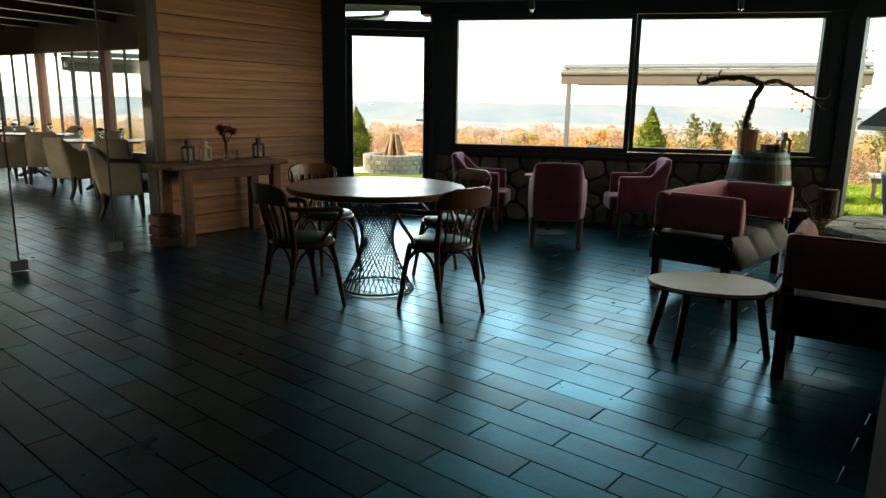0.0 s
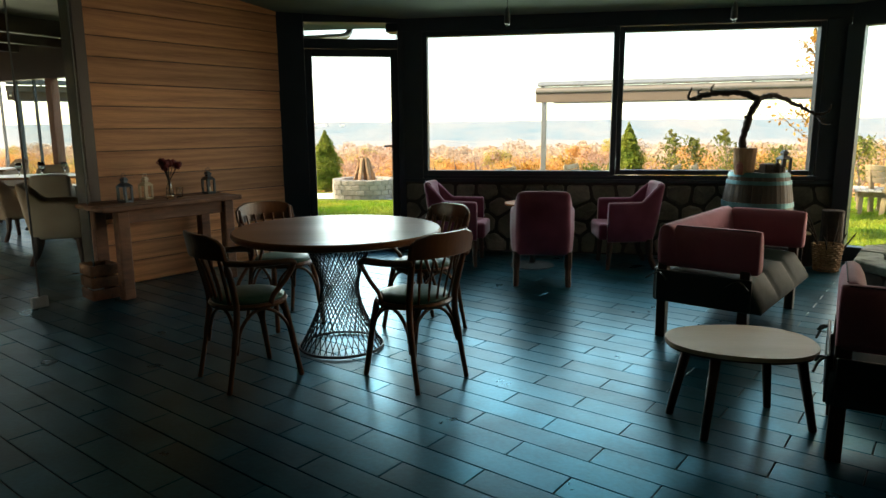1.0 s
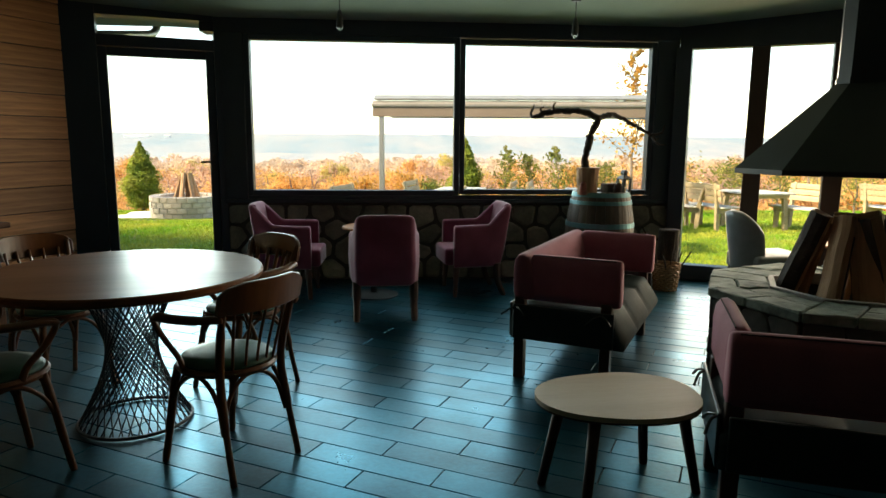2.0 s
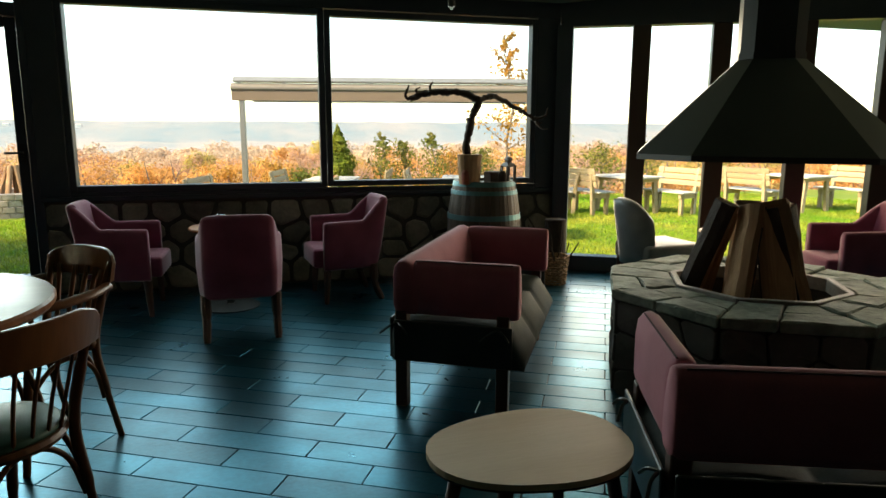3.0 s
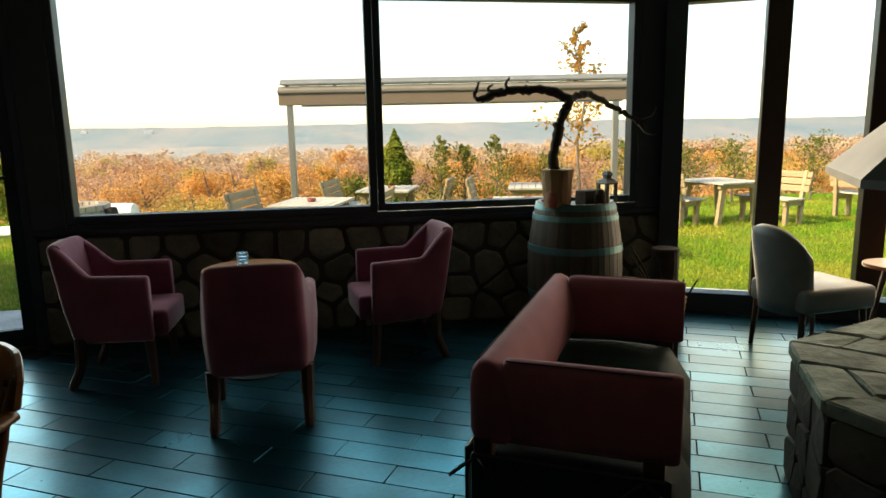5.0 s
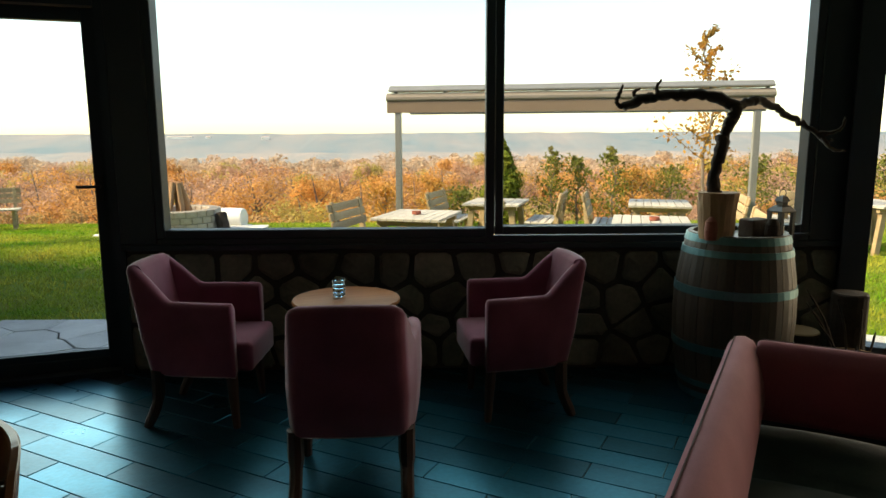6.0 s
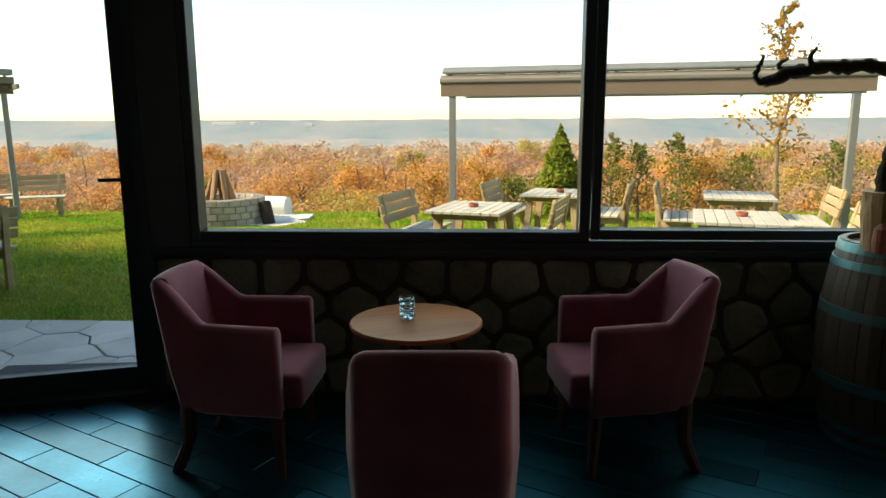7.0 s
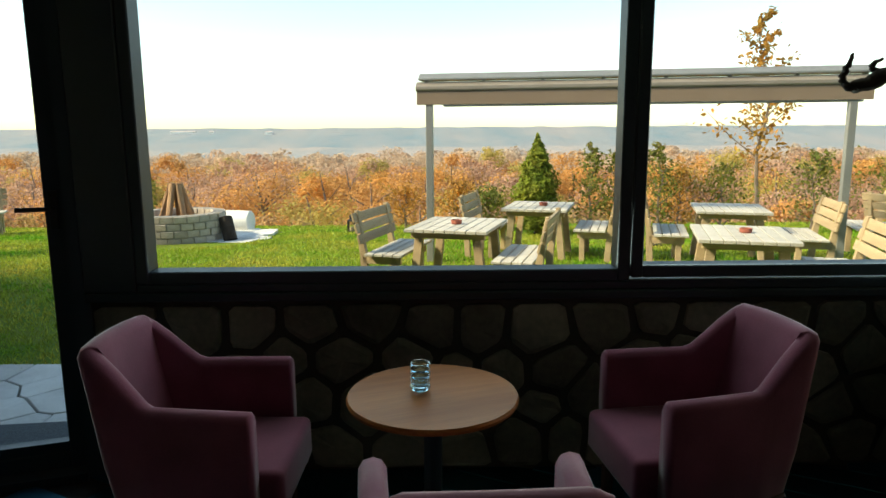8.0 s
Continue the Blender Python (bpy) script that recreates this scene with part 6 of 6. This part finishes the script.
def woods():
    rs = np.random.RandomState(12)
    brush, near, olive, russet, far = (([], [], []) for _ in range(5))
    trunk = bmesh.new()
    #        from, to, trees, half width, crown radius, leaves, leaf size
    rows = ((21.4, 24.5, 110, 24, 0.75, 300, 0.045), (24.5, 31, 40, 32, 1.9, 3400, 0.052), (31, 43, 56, 44, 2.2, 2600, 0.068), (43, 60, 72, 62, 2.5, 1900, 0.088),
            (60, 95, 120, 98, 3.0, 1050, 0.135), (95, 160, 210, 155, 3.4, 480, 0.22), (160, 300, 340, 265, 4.2, 190, 0.44))
    for row, (y0, y1, n, hw, rad, m, size) in enumerate(rows):
        for k in range(n):
            x, y = -hw + 2 * hw * (k + rs.uniform(0, 1)) / n + 2, rs.uniform(y0, y1)
            top = canopy_z(y) + rs.normal(0, (0.14, 0.3, 0.35, 0.45, 0.6, 0.8, 1.0)[row]) + (0.4 if x > 12 and row else 0)
            gz = ground_z(x, y)
            r = rad * rs.uniform(0.7, 1.3)
            high = max(0.5, min(top - gz, 1.5 * r))
            lumps = 5 if row == 0 else 14
            kind = (near, near, near, olive, russet, russet)[rs.randint(6)]
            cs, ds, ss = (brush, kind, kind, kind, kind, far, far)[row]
            for j in range(lumps):
                a, e = rs.uniform(0, 6.28), np.arcsin(rs.uniform(-0.25, 0.98))
                lr = r * rs.uniform(0.28, 0.46)
                q = rs.uniform(0.5, 0.8) * r
                lc = np.array([x + q * np.cos(e) * np.cos(a), y + q * np.cos(e) * np.sin(a), top - high * 0.62 + (high * 0.62 - lr * 0.6) * np.sin(e)])
                d = rs.normal(size=(m // lumps, 3))
                d /= np.linalg.norm(d, axis=1)[:, None]
                cs.append(lc + d * lr * rs.uniform(0.35, 1.1, (len(d), 1)) * np.array([1, 1, 0.75]))
                ds.append(d + np.array([0, -0.2, 0.5]) + rs.normal(0, 0.5, d.shape))
                ss.append(rs.uniform(0.55, 1.35, len(d)) * size)
            if row < 4:
                tr = 0.02 if row == 0 else 0.1
                tube(trunk, [(x, y, gz - 0.2), (x + 0.1, y, top - high * 0.5), (x + rs.uniform(-0.2, 0.2), y, top - 0.05)], [tr, tr * 0.7, tr * 0.15], 5)
                for j in range(5):
                    a = rs.uniform(0, 6.28)
                    z0 = top - rs.uniform(0.4, 0.8) * high
                    tube(trunk, [(x, y, z0), (x + 0.3 * r * np.cos(a), y + 0.3 * r * np.sin(a), z0 + 0.18 * high), (x + 0.55 * r * np.cos(a), y + 0.55 * r * np.sin(a), min(z0 + 0.4 * high, top - 0.15 * high))], [tr * 0.4, tr * 0.25, tr * 0.07], 4)
    np.random.seed(5)
    for (cs, ds, ss), ma, nm, lb in ((brush, M_BRUSH, "brushwood", "low red-brown brushwood along the lawn edge"), (near, M_WOODS, "autumn_woods", "orange and brown autumn woods on the slope below the lawn"), (olive, M_WOODS_OLIVE, "olive_woods", "yellow-green trees scattered through the autumn woods"), (russet, M_WOODS_MAUVE, "russet_woods", "russet brown trees scattered through the autumn woods"), (far, M_WOODS_FAR, "far_woods", "autumn woods further down the slope, painted a hazy tan")):
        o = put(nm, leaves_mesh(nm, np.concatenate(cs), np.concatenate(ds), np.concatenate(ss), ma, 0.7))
        tagged(o, lb, "woods", kind="stuff")
    tagged(link("wood_trunks", trunk, M_TRUNK), "thin grey-brown trunks and boughs of the woods", "woods", kind="stuff")


woods()


# ---- grass blades ----
def grass():
    rs = np.random.RandomState(2)
    n = 240000
    y = 9.2 + 11.5 * rs.uniform(0, 1, n) ** 1.35
    x = -9 + 24 * rs.uniform(0, 1, n)
    keep = np.ones(n, bool)
    keep &= ~((x - FR[0]) ** 2 + (y - FR[1]) ** 2 < 1.56 ** 2)
    keep &= ~((x < 4.3) & (x > -3.6) & (y < 8.2 + 2.45 - 0.35 * np.maximum(0, x + 3.6 - 2.2) - 0.15 * np.sin((x + 3.6) * 2.1)))
    out = (x - CORNER_R[0]) * -st + (y - CORNER_R[1]) * ct
    keep &= ~((x > 3.8) & (out < 1.5))
    tl = (x - DOOR_END[0]) * -sd + (y - DOOR_END[1]) * cd
    keep &= ~((x < -1.5) & (tl > -0.2 + 0.0 * x) & (y < 8.4 + (-1.5 - x) * 0.83))
    x, y = x[keep], y[keep]
    n = len(x)
    g = np.array([ground_z(a, b) for a, b in zip(x, y)])
    h = rs.uniform(0.02, 0.055, n) * (1 + 0.5 * (rs.uniform(0, 1, n) > 0.93))
    a = rs.uniform(0, 6.28, n)
    w = rs.uniform(0.004, 0.008, n) * (1 + (y - 9) * 0.09)
    lx, ly = rs.normal(0, 0.5, n) * h, rs.normal(0, 0.5, n) * h
    v = np.stack([np.stack([x - w * np.cos(a), y - w * np.sin(a), g - 0.005], 1), np.stack([x + w * np.cos(a), y + w * np.sin(a), g - 0.005], 1), np.stack([x + lx, y + ly, g + h], 1)], 1).reshape(-1, 3)
    me = bpy.data.meshes.new("lawn_grass")
    me.from_pydata(v.tolist(), [], np.arange(3 * n).reshape(n, 3).tolist())
    me.materials.append(M_BLADE)
    tagged(put("lawn_grass", me), "short green and straw-coloured grass blades", "grass", kind="stuff")


grass()

# ---- stones of the low wall ----
stone_field(wall_n, 4.44, 0.765, -0.265, 0.0, 0.25, 0.019, 0.026, 17, M_STONE)

# ---- floor tiles ----
TA = radians(-28.2)
TW_, TL_, JOINT = 0.154, 0.618, 0.0045
bm = boxed(-TL_ / 2 + JOINT / 2, TL_ / 2 - JOINT / 2, -TW_ / 2 + JOINT / 2, TW_ / 2 - JOINT / 2, -0.010, 0.0)
bmesh.ops.bevel(bm, geom=[e for e in bm.edges if all(abs(v.co.z) < 1e-6 for v in e.verts)], offset=0.0018, segments=1, affect="EDGES")
proto = link("tile", bm, M_TILE, floor)
proto_verts = [tuple(v.co) for v in proto.data.vertices]
proto_faces = [tuple(p.vertices) for p in proto.data.polygons]


def inside(x, y, poly):
    hit = False
    for i in range(len(poly)):
        (ax, ay), (bx, by) = poly[i], poly[i - 1]
        if (ay > y) != (by > y) and x < (bx - ax) * (y - ay) / (by - ay) + ax:
            hit = not hit
    return hit


ROOM = [(-5.2, 1.6), (-5.0, -3.1), (9.7, -3.1), (9.7, 5.9), (4.25, 8.78), (-0.27, 8.78), (-1.52, 8.4), (-2.9, 5.9)]
DINING = [(-16, 3.2), (-5.2, 1.6), (-2.72, 6.25), (-1.75, 8.4), (-4.25, 11.3), (-14.4, 14.75)]
rng = random.Random(99)
used, V, F = 0, [], []
ca, sa = math.cos(TA), math.sin(TA)
for r in range(-60, 160):
    v = 4.402 + TW_ * r
    for k in range(-40, 40):
        u = -1.175 + TL_ * (k + 0.5) + (TL_ / 2 if r % 2 else 0.0)
        x, y = u * ca - v * sa, u * sa + v * ca
        if not (inside(x, y, ROOM) or inside(x, y, DINING)):
            continue
        mm = Matrix.Translation((x, y, rng.uniform(-0.0006, 0.0006))) @ Euler((rng.gauss(0, 0.0016), rng.gauss(0, 0.0008), TA)).to_matrix().to_4x4()
        if -1.3 < x < 3.6 and 3.0 < y < 8.2 and used < 300:
            if used:
                again(proto, mm)
            else:
                proto.matrix_basis = mm
            used += 1
        else:
            b = len(V)
            V += [tuple(mm @ Vector(p)) for p in proto_verts]
            F += [tuple(i + b for i in f) for f in proto_faces]
me = bpy.data.meshes.new("tile_field")
me.from_pydata(V, [], F)
me.materials.append(M_TILE_FAR)
tf = put("tile_field", me, floor)
tagged(tf, "remaining dark slate floor tiles", kind="stuff")
